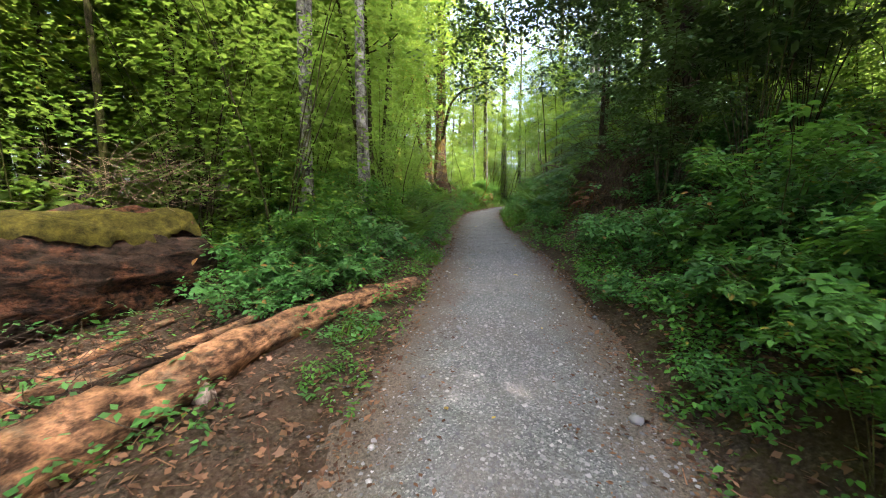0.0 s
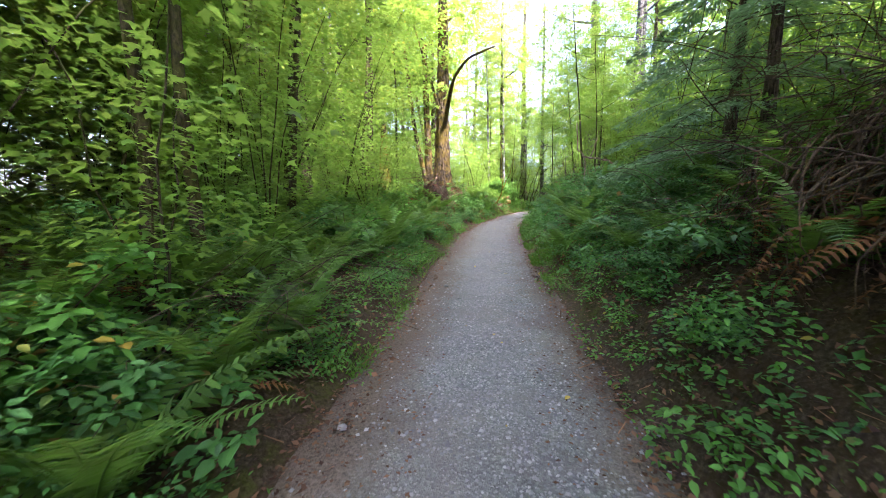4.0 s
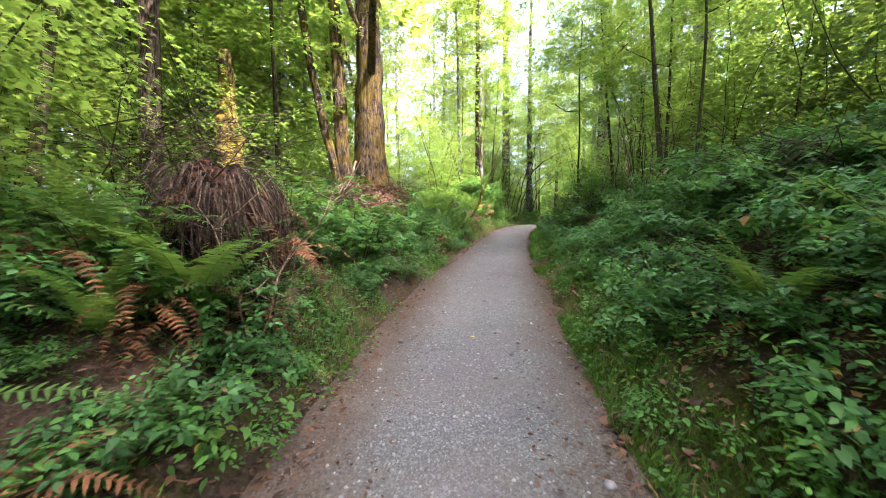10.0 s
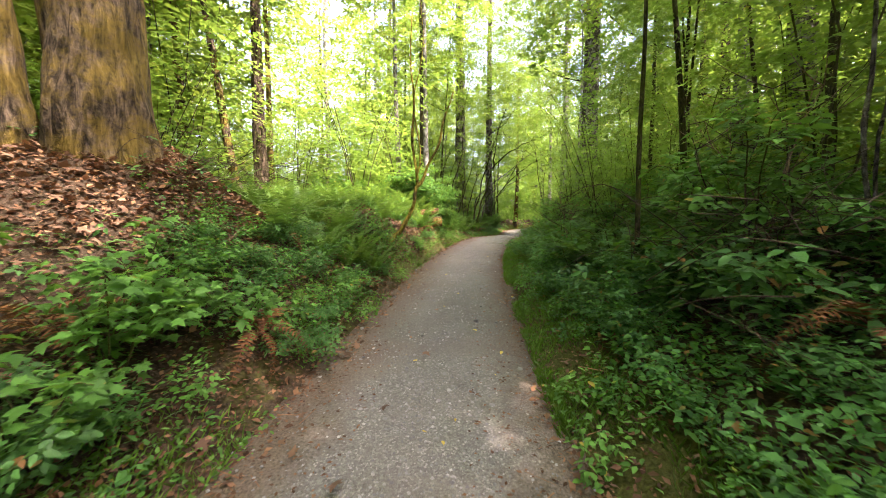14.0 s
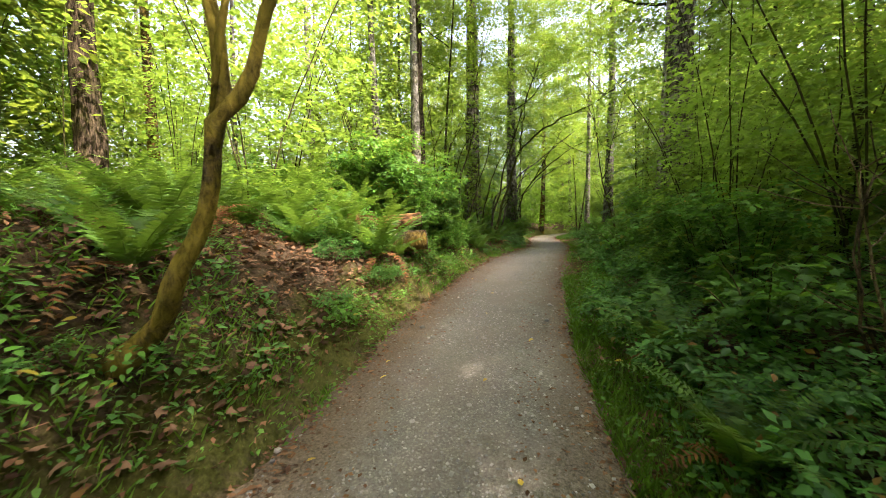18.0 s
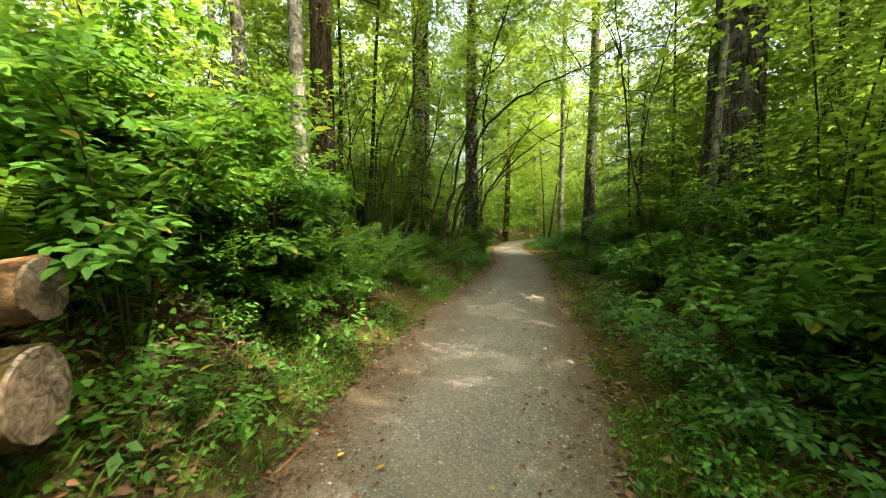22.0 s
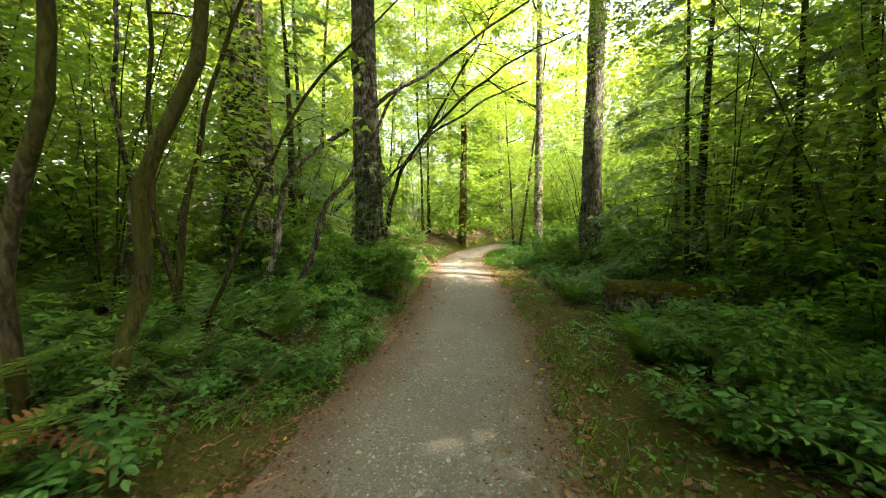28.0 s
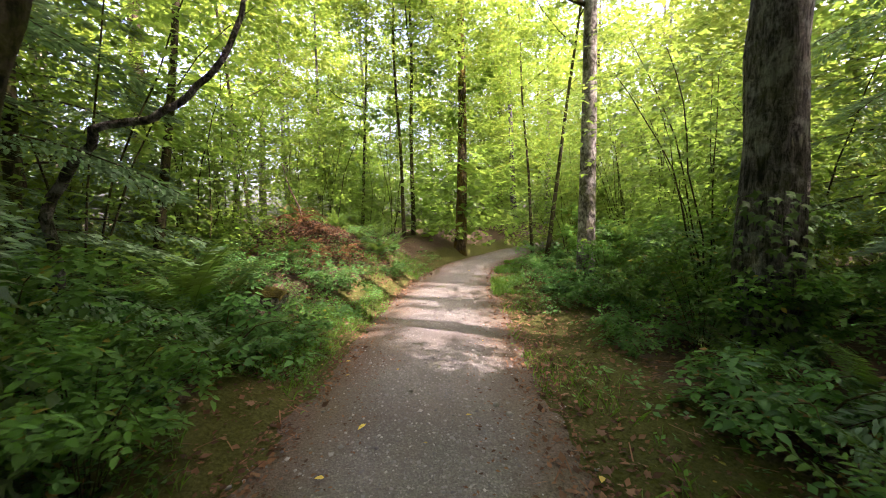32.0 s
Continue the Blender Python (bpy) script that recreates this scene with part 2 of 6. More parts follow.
def ground_material():
    """Forest soil under needles and leaf crumbs, with moss where the noise runs high."""
    mat, nt, bsdf = shader("forest_floor")
    fine, mid, big = noise_node(nt, 38.0, 6.0, 0.7), noise_node(nt, 6.0, 6.0, 0.7, warp=0.5), noise_node(nt, 0.7, 5.0, 0.65)
    soil = ramp(nt, fine.outputs["Fac"], [(0.32, (0.024, 0.018, 0.012)), (0.52, (0.07, 0.053, 0.036)), (0.7, (0.14, 0.107, 0.073))]).outputs["Color"]
    soil = mix(nt, ramp(nt, mid.outputs["Fac"], [(0.42, (0, 0, 0)), (0.62, (0.7, 0.7, 0.7))]).outputs["Color"], soil, (0.065, 0.038, 0.022))
    green = ramp(nt, fine.outputs["Fac"], [(0.3, (0.03, 0.04, 0.008)), (0.65, (0.085, 0.10, 0.02))]).outputs["Color"]
    tc = nt.nodes.new("ShaderNodeUVMap")
    sep = nt.nodes.new("ShaderNodeSeparateXYZ")
    nt.links.new(tc.outputs["UV"], sep.inputs["Vector"])
    verge = nt.nodes.new("ShaderNodeMath")
    verge.operation = "ADD"
    nt.links.new(sep.outputs["X"], verge.inputs[0])
    both = nt.nodes.new("ShaderNodeMath")
    both.operation = "MULTIPLY_ADD"
    both.inputs[1].default_value = 0.9
    nt.links.new(mid.outputs["Fac"], both.inputs[0])
    nt.links.new(big.outputs["Fac"], both.inputs[2])
    nt.links.new(both.outputs["Value"], verge.inputs[1])
    half = nt.nodes.new("ShaderNodeMath")
    half.operation = "MULTIPLY"
    half.inputs[1].default_value = 0.5
    nt.links.new(verge.outputs["Value"], half.inputs[0])
    col = mix(nt, ramp(nt, half.outputs["Value"], [(0.56, (0, 0, 0)), (0.66, (0.8, 0.8, 0.8))]).outputs["Color"], soil, green)
    nt.links.new(col, bsdf.inputs["Base Color"])
    bsdf.inputs["Roughness"].default_value, bsdf.inputs["Specular IOR Level"].default_value = 0.95, 0.1
    bump(nt, fine.outputs["Fac"], 1.0, 0.03, bsdf)
    return mat


def path_material():
    """Grey crushed gravel in the middle, brown trodden earth towards the edges."""
    mat, nt, bsdf = shader("trail_gravel")
    uv = nt.nodes.new("ShaderNodeUVMap")
    sep = nt.nodes.new("ShaderNodeSeparateXYZ")
    nt.links.new(uv.outputs["UV"], sep.inputs["Vector"])
    tc = nt.nodes.new("ShaderNodeTexCoord")
    vor = nt.nodes.new("ShaderNodeTexVoronoi")
    vor.inputs["Scale"].default_value = 95.0
    nt.links.new(tc.outputs["Object"], vor.inputs["Vector"])
    vsep = nt.nodes.new("ShaderNodeSeparateColor")
    nt.links.new(vor.outputs["Color"], vsep.inputs["Color"])
    stone = ramp(nt, vsep.outputs["Red"], [(0.0, (0.088, 0.096, 0.093)), (0.6, (0.152, 0.164, 0.157)), (0.92, (0.24, 0.254, 0.24)), (1.0, (0.41, 0.41, 0.385))]).outputs["Color"]
    fine, big = noise_node(nt, 55.0, 5.0, 0.7), noise_node(nt, 1.3, 6.0, 0.7)
    dust = ramp(nt, fine.outputs["Fac"], [(0.3, (0.12, 0.105, 0.092)), (0.7, (0.235, 0.215, 0.195))]).outputs["Color"]
    col = mix(nt, ramp(nt, big.outputs["Fac"], [(0.42, (0.05, 0.05, 0.05)), (0.64, (0.7, 0.7, 0.7))]).outputs["Color"], stone, dust)
    trodden = nt.nodes.new("ShaderNodeMapRange")
    for key, value in (("From Min", 12.0), ("From Max", 30.0), ("To Min", 0.0), ("To Max", 0.45)):
        trodden.inputs[key].default_value = value
    nt.links.new(sep.outputs["Y"], trodden.inputs["Value"])
    col = mix(nt, trodden.outputs["Result"], col, ramp(nt, fine.outputs["Fac"], [(0.3, (0.085, 0.072, 0.06)), (0.7, (0.185, 0.163, 0.14))]).outputs["Color"])
    earth = ramp(nt, fine.outputs["Fac"], [(0.32, (0.05, 0.04, 0.029)), (0.66, (0.165, 0.132, 0.098))]).outputs["Color"]
    edge = nt.nodes.new("ShaderNodeMath")
    edge.operation = "MULTIPLY_ADD"
    edge.inputs[1].default_value = 0.7
    nt.links.new(big.outputs["Fac"], edge.inputs[0])
    nt.links.new(sep.outputs["X"], edge.inputs[2])
    half = nt.nodes.new("ShaderNodeMath")
    half.operation = "MULTIPLY"
    half.inputs[1].default_value = 0.5
    nt.links.new(edge.outputs["Value"], half.inputs[0])
    wide = noise_node(nt, 0.45, 4.0, 0.6)
    col = mix(nt, 1.0, col, ramp(nt, wide.outputs["Fac"], [(0.32, (0.78, 0.78, 0.78)), (0.68, (1.12, 1.11, 1.09))]).outputs["Color"], "MULTIPLY")
    col = mix(nt, ramp(nt, half.outputs["Value"], [(0.36, (0, 0, 0)), (0.47, (0.55, 0.55, 0.55)), (0.58, (1, 1, 1))]).outputs["Color"], col, earth)
    nt.links.new(col, bsdf.inputs["Base Color"])
    bsdf.inputs["Roughness"].default_value, bsdf.inputs["Specular IOR Level"].default_value = 0.9, 0.2
    hgt = nt.nodes.new("ShaderNodeMath")
    hgt.operation = "ADD"
    nt.links.new(vor.outputs["Distance"], hgt.inputs[0])
    nt.links.new(fine.outputs["Fac"], hgt.inputs[1])
    bump(nt, hgt.outputs["Value"], 0.7, 0.012, bsdf)
    return mat


def stone_material():
    mat, nt, bsdf = shader("pebble_stone")
    geo = nt.nodes.new("ShaderNodeNewGeometry")
    info = nt.nodes.new("ShaderNodeObjectInfo")
    add = nt.nodes.new("ShaderNodeMath")
    add.operation = "FRACT"
    s = nt.nodes.new("ShaderNodeMath")
    nt.links.new(geo.outputs["Random Per Island"], s.inputs[0])
    nt.links.new(info.outputs["Random"], s.inputs[1])
    nt.links.new(s.outputs["Value"], add.inputs[0])
    col = ramp(nt, add.outputs["Value"], [(0.0, (0.10, 0.10, 0.105)), (0.5, (0.19, 0.188, 0.185)), (0.85, (0.26, 0.255, 0.245)), (1.0, (0.38, 0.37, 0.35))]).outputs["Color"]
    n = noise_node(nt, 60.0, 4.0)
    nt.links.new(mix(nt, 0.5, col, ramp(nt, n.outputs["Fac"], [(0.3, (0.6, 0.6, 0.6)), (0.7, (1, 1, 1))]).outputs["Color"], "MULTIPLY"), bsdf.inputs["Base Color"])
    bsdf.inputs["Roughness"].default_value = 0.8
    return mat


MOSS, FLOOR, GRAVEL, STONE = moss_material(), ground_material(), path_material(), stone_material()

# ---- the lie of the land ----
CENTRE_Y = [-60, -12, 0, 3.8, 6.7, 10, 14, 18.6, 22.4, 26.5, 31, 33, 36.5, 38, 40, 42.5, 44, 47.4, 51, 54, 57, 60, 64, 70, 80, 120]
CENTRE_X = [16, 7.6, 5.75, 5.45, 5.4, 5.05, 4.6, 4.2, 4.05, 4.08, 4.3, 4.45, 4.85, 5.2, 5.6, 6.3, 6.7, 7.6, 8.4, 8.8, 9.15, 9.6, 10.9, 14.5, 22, 50]
LEVEL_Y = [-60, -12, 0, 4, 8, 12, 16, 20, 24, 28, 32, 36, 40, 44, 48, 52, 56, 62, 120]
LEVEL_Z = [-1.0, 0.1, 0.63, 0.92, 1.30, 1.47, 1.72, 2.06, 2.26, 2.36, 2.51, 2.71, 2.90, 2.85, 2.70, 2.62, 2.58, 2.56, 2.6]
_ys = np.arange(-60, 120.1, 0.5)


def _soften(values, n=7):
    return np.convolve(np.pad(values, n // 2, mode="edge"), np.ones(n) / n, "valid")


_CX, _GZ = _soften(np.interp(_ys, CENTRE_Y, CENTRE_X)), _soften(np.interp(_ys, LEVEL_Y, LEVEL_Z))


def centre(y):
    return float(np.interp(y, _ys, _CX))


def level(y):
    return float(np.interp(y, _ys, _GZ))


def ease(a, b, x):
    k = min(1.0, max(0.0, (x - a) / (b - a)))
    return k * k * (3 - 2 * k)


def bank_right(y):
    return float(np.interp(y, [-10, 0, 6, 12, 24, 30, 36, 44, 47.5, 53, 60], [1.6, 1.9, 2.3, 2.6, 2.6, 1.9, 1.0, 0.5, 0.22, 0.22, 0.4]))


def bank_left(y):
    return float(np.interp(y, [-10, 5, 7.5, 10, 20, 27, 31, 38, 41, 46, 52, 60], [0.1, 0.1, 0.45, 0.8, 0.85, 0.9, 0.9, 1.1, 0.75, 0.5, 0.6, 1.0]))


MOUNDS = [(2.7, 33.2, 0.66, 0.6), (0.1, 29.6, 1.45, 1.3), (1.6, 21.3, 0.55, 0.9), (2.6, 38.6, 0.3, 0.9), (-0.2, 36.0, 0.3, 2.0), (5.3, 62.3, 0.6, 1.1)]


def height(x, y):
    """Ground level at a place."""
    u = x - centre(y)
    z = level(y) + 0.03 * max(0.0, 1 - (u / 1.1) ** 2)
    if u > 1.15:
        z += bank_right(y) * (1 - math.exp(-(u - 1.15) / float(np.interp(y, [5.5, 8, 11, 13.5], [2.7, 1.6, 1.6, 2.7]))))
    elif u < -1.15:
        z += bank_left(y) * (1 - math.exp((u + 1.15) / float(np.interp(y, [27, 31.2, 32.4, 37, 40], [1.05, 0.9, 0.45, 0.42, 1.05]))))
    out = ease(1.05, 2.2, abs(u))
    if out > 0:
        z += out * (0.16 * noise.noise((x * 0.6, y * 0.6, 3.1)) + 0.05 * noise.noise((x * 2.1, y * 2.1, 7.7)))
        for mx, my, mh, ms in MOUNDS:
            d = ((x - mx) ** 2 + (y - my) ** 2) / (2 * ms * ms)
            if d < 6:
                z += out * mh * math.exp(-d)
    return z


# glades where the sun comes down through the crowns
GLADES = [(3.0, 36.5), (2.0, 41.0), (0.0, 38.0), (3.1, 2.8), (1.4, 4.7), (7.2, 14.5), (7.5, 19.0), (6.7, 58.7)]


def stands_in_sun(x, y, reach):
    """Whether a tall tree here would shade one of the glades."""
    return any(math.hypot(gx + 0.62 * h - x, gy - 0.36 * h - y) < reach for gx, gy in GLADES for h in range(4, 20))


# ---- mesh tools ----
rnd = random.Random(11)
rng = np.random.default_rng(11)


class Soup:
    """Loose polygons that become one mesh."""

    def __init__(self):
        self.v, self.f = [], []

    def add(self, verts, faces):
        n = len(self.v)
        self.v.extend(verts)
        self.f.extend([tuple(i + n for i in f) for f in faces])
        return self

    def mesh(self, name, mat, smooth=True):
        me = bpy.data.meshes.new(name)
        me.from_pydata([tuple(p) for p in self.v], [], self.f)
        me.materials.append(mat)
        if smooth:
            me.polygons.foreach_set("use_smooth", np.ones(len(me.polygons), bool))
        me.update()
        return me


def array_mesh(name, verts, tris, mat):
    me = bpy.data.meshes.new(name)
    verts, tris = np.asarray(verts, np.float32), np.asarray(tris, np.int32)
    me.vertices.add(len(verts))
    me.vertices.foreach_set("co", verts.ravel())
    me.loops.add(tris.size)
    me.loops.foreach_set("vertex_index", tris.ravel())
    me.polygons.add(len(tris))
    me.polygons.foreach_set("loop_start", np.arange(0, tris.size, 3, dtype=np.int32))
    me.materials.append(mat)
    me.update(calc_edges=True)
    return me


def part(name, mesh, parent, label="", at=(0, 0, 0), turn=(0, 0, 0), scale=1.0, kind=""):
    ob = tagged(new(name, mesh), kind=kind)
    ob.parent = parent
    ob.matrix_basis = pose(*at, *turn) @ Matrix.Diagonal((scale, scale, scale, 1))
    if label:
        tagged(ob, label)
    return ob


def thing(name, label, category, group="", at=(0, 0, 0), rz=0.0, mesh=None):
    ob = new(name, mesh)
    ob.matrix_basis = pose(*at, 0, 0, rz)
    return tagged(ob, label, category, group)


def tube(points, radii, sides=8, rough=0.0, seed=0.0, ends=True):
    """A round limb along a line of points, uneven by the given share of its radius."""
    pts = [Vector(p) for p in points]
    verts, faces = [], []
    side = Vector((1, 0, 0))
    for i, p in enumerate(pts):
        along = (pts[min(i + 1, len(pts) - 1)] - pts[max(i - 1, 0)]).normalized()
        side = (side - along * side.dot(along))
        side = side.normalized() if side.length > 1e-4 else along.orthogonal().normalized()
        up = along.cross(side)
        for k in range(sides):
            a = 2 * math.pi * k / sides
            r = radii[i]
            if rough:
                r *= 1 + rough * noise.noise((math.cos(a) * 1.6 + seed, math.sin(a) * 1.6 + seed * 2, i * 0.45))
                if sides >= 30:
                    r *= 1 + 0.4 * rough * noise.noise((math.cos(a) * 6 + seed, math.sin(a) * 6, i * 0.5)) + 0.25 * rough * noise.noise((math.cos(a) * 11, math.sin(a) * 11 + seed, i * 0.9))
            verts.append(p + (side * math.cos(a) + up * math.sin(a)) * r)
    for i in range(len(pts) - 1):
        for k in range(sides):
            a, b = i * sides + k, i * sides + (k + 1) % sides
            faces.append((a, b, b + sides, a + sides))
    if ends:
        faces.append(tuple(range(sides))[::-1])
        faces.append(tuple(range((len(pts) - 1) * sides, len(pts) * sides)))
    return verts, faces


def bend(a, b, sag, n=8, wob=0.0, seed=0.0):
    """Points from a to b that bow by sag and wander a little."""
    a, b, sag = Vector(a), Vector(b), Vector(sag)
    out = []
    for i in range(n):
        k = i / (n - 1)
        p = a.lerp(b, k) + sag * (4 * k * (1 - k))
        if wob:
            p += wob * math.sin(math.pi * k) ** 0.5 * Vector((noise.noise((k * 3, seed, 0)), noise.noise((k * 3, seed, 5)), 0.5 * noise.noise((k * 3, seed, 9))))
        out.append(p)
    return out


def taper(r0, r1, n, flare=0.0):
    return [r0 + (r1 - r0) * i / (n - 1) + (flare * r0 * math.exp(-i * 9.0 / n) if flare else 0) for i in range(n)]


# Leaf outlines: y runs along the leaf, z is its upper side; each is a fan about the first point.
def fan(points):
    return np.array(points, float), np.array([(0, i, i + 1) for i in range(1, len(points) - 1)])


MAPLE_LEAF = fan([(0, 0.30, 0.05), (0, 0, 0), (0.30, 0.06, -0.02), (0.24, 0.26, 0), (0.52, 0.42, -0.05), (0.20, 0.52, 0.01), (0.0, 1.0, -0.08), (-0.20, 0.52, 0.01), (-0.52, 0.42, -0.05), (-0.24, 0.26, 0), (-0.30, 0.06, -0.02), (0, 0, 0)])
STAR_LEAF = fan([(0, 0, 0), (0.46, 0.30, -0.03), (0.17, 0.45, 0.03), (0.0, 1.0, -0.06), (-0.17, 0.45, 0.03), (-0.46, 0.30, -0.03)])
OVAL_LEAF = (np.array([(0, 0, 0), (0.27, 0.30, 0.06), (0.21, 0.66, 0.03), (0, 1.0, -0.08), (-0.21, 0.66, 0.03), (-0.27, 0.30, 0.06)], float),
             np.array([(0, 1, 2), (0, 2, 3), (0, 3, 4), (0, 4, 5)]))
KITE_LEAF = (np.array([(0, 0, 0), (0.30, 0.42, 0.04), (0, 1.0, -0.04), (-0.30, 0.42, 0.04)], float), np.array([(0, 1, 2), (0, 2, 3)]))
BLADE = (np.array([(-0.05, 0, 0), (0.05, 0, 0), (0.035, 0.55, 0.05), (0, 1.0, -0.06)], float), np.array([(0, 1, 2), (0, 2, 3)]))


def threefold(leaf):
    """Three leaflets on one stalk."""
    v, f = leaf
    out, tri = [], []
    for n, (a, s, o) in enumerate(((0, 1.0, 0.25), (72, 0.8, 0.1), (-72, 0.8, 0.1))):
        c, d = math.cos(radians(a)), math.sin(radians(a))
        m = np.array([(c, d, 0), (-d, c, 0), (0, 0, 1)])
        out.append((v * s * 0.75 + (0, o, 0)) @ m)
        tri.append(f + n * len(v))
    return np.concatenate(out), np.concatenate(tri)


TRIPLE_LEAF = threefold(OVAL_LEAF)
TRIPLE_KITE = threefold((np.array([(0, 0, 0), (0.29, 0.38, 0.05), (0, 1.0, -0.06), (-0.29, 0.38, 0.05)], float), np.array([(0, 1, 2), (0, 2, 3)])))


def unit(a):
    return a / np.maximum(np.linalg.norm(a, axis=-1, keepdims=True), 1e-6)


def leaves(leaf, pos, tip, face, size):
    """Vertices and triangles of many leaves: where each starts, where its tip points, where it faces, how long it is."""
    v, f = leaf
    pos, tip, face = np.asarray(pos, float), unit(np.asarray(tip, float)), np.asarray(face, float)
    right = unit(np.cross(tip, face))
    up = np.cross(right, tip)
    size = np.asarray(size, float)[:, None, None]
    w = pos[:, None, :] + size * (v[None, :, 0:1] * right[:, None] + v[None, :, 1:2] * tip[:, None] + v[None, :, 2:3] * up[:, None])
    t = f[None] + (np.arange(len(pos)) * len(v))[:, None, None]
    return w.reshape(-1, 3), t.reshape(-1, 3)


def gather(pieces):
    vs, fs, n = [], [], 0
    for v, f in pieces:
        vs.append(v)
        fs.append(f + n)
        n += len(v)
    return np.concatenate(vs), np.concatenate(fs)


def spray(leaf, centre_at, heading, reach, count, size, flat=0.12, droop=0.25, gen=rng):
    """A flat bough of leaves that fans out along a heading."""
    c, h = np.array(centre_at, float), np.array([math.cos(heading), math.sin(heading)])
    r = np.sqrt(gen.random(count)) * reach
    a = gen.normal(0, 0.75, count) + heading
    p = np.stack([c[0] + r * np.cos(a), c[1] + r * np.sin(a), c[2] + gen.normal(0, flat, count) - droop * (r / reach) ** 2 * reach], -1)
    b = a + gen.normal(0, 0.7, count)
    tip = np.stack([np.cos(b), np.sin(b), gen.normal(-0.25, 0.25, count)], -1)
    face = np.stack([gen.normal(0, 0.35, count), gen.normal(0, 0.35, count), np.ones(count)], -1)
    return leaves(leaf, p, tip, face, size * gen.uniform(0.65, 1.2, count))


def crown(name, leaf, mat, radius, tall, boughs, per, size, gen, low=0.0, hollow=0.35):
    """A loose crown of many boughs with gaps between them, its foot at z = 0."""
    bits = []
    for i in range(boughs):
        k = low + (1 - low) * gen.random()
        wide = radius * math.sin(math.pi * min(0.97, 0.12 + 0.80 * k)) ** 0.7
        a = gen.uniform(0, 2 * math.pi)
        d = wide * gen.uniform(hollow, 1.0)
        reach = gen.uniform(0.55, 1.15) * radius * 0.33
        bits.append(spray(leaf, (d * math.cos(a), d * math.sin(a), tall * k), a + gen.normal(0, 0.4), reach, int(per * gen.uniform(0.6, 1.4)), size, 0.09, 0.3, gen))
    return array_mesh(name, *gather(bits), mat)


# ---- ground and trail ----
def spread(a, b, step, grow, far):
    """Even steps from a to b, then ever longer ones out to the horizon on both sides."""
    mid = list(np.arange(a, b + 1e-6, step))
    lo, hi, d = [a], [b], step
    while hi[-1] < far:
        d *= grow
        hi.append(hi[-1] + d)
        lo.append(lo[-1] - d)
    return lo[:0:-1] + mid + hi[1:]


def build_ground():
    us, ys = spread(-5.4, 5.4, 0.18, 1.16, 500), spread(-6, 66, 0.3, 1.25, 600)
    verts, uvs = [], []
    for y in ys:
        yc = min(118.0, max(-58.0, y))
        c = centre(yc)
        for u in us:
            x = c + u
            z = height(x, yc) - 0.02 * ease(1.3, 0.7, abs(u))
            verts.append((x, y, z))
            au = abs(u)
            reach = float(np.interp(y, [34, 44], [0.33, 0.75])) if u > 0 else 0.36
            moss = 0.55 * math.exp(-((au - 1.3) / (reach if au > 1.3 else 0.33)) ** 2)
            if u > 0:
                moss *= float(np.interp(y, [0, 12, 22, 36, 46], [0.15, 0.3, 1.0, 2.2, 2.4]))
            else:
                moss *= float(np.interp(y, [0, 8, 18, 26, 38, 46], [0.1, 0.3, 0.6, 0.3, 0.7, 1.6]))
            uvs.append((0.04 + moss, 0))
    n = len(us)
    faces = [(j * n + i, j * n + i + 1, (j + 1) * n + i + 1, (j + 1) * n + i) for j in range(len(ys) - 1) for i in range(n - 1)]
    me = bpy.data.meshes.new("ground")
    me.from_pydata(verts, [], faces)
    layer = me.uv_layers.new(name="UVMap")
    idx = np.empty(len(me.loops), np.int32)
    me.loops.foreach_get("vertex_index", idx)
    layer.data.foreach_set("uv", np.array(uvs, np.float32)[idx].ravel())
    me.materials.append(FLOOR)
    me.polygons.foreach_set("use_smooth", np.ones(len(me.polygons), bool))
    return tagged(new("ground", me), "brown forest floor of soil, moss and leaf litter", "ground", kind="structure")


def half_width(y, side):
    wide = 1.18 + 0.15 * noise.noise((y * 0.35, side * 5.0, 1.0)) + 0.14 * noise.noise((y * 1.3, side * 5.0, 4.0)) + 0.12 * noise.noise((y * 5.0, side * 5.0, 8.0))
    if side < 0:
        return wide + float(np.interp(y, [4, 10, 28, 34, 38, 42, 50, 54], [0.06, 0.2, 0.2, 0.1, 0.06, 0.16, 0.16, 0.06]))
    return wide + float(np.interp(y, [0, 5, 14, 20, 30, 40], [0.0, 0.12, 0.0, 0.02, 0.08, 0.12]))


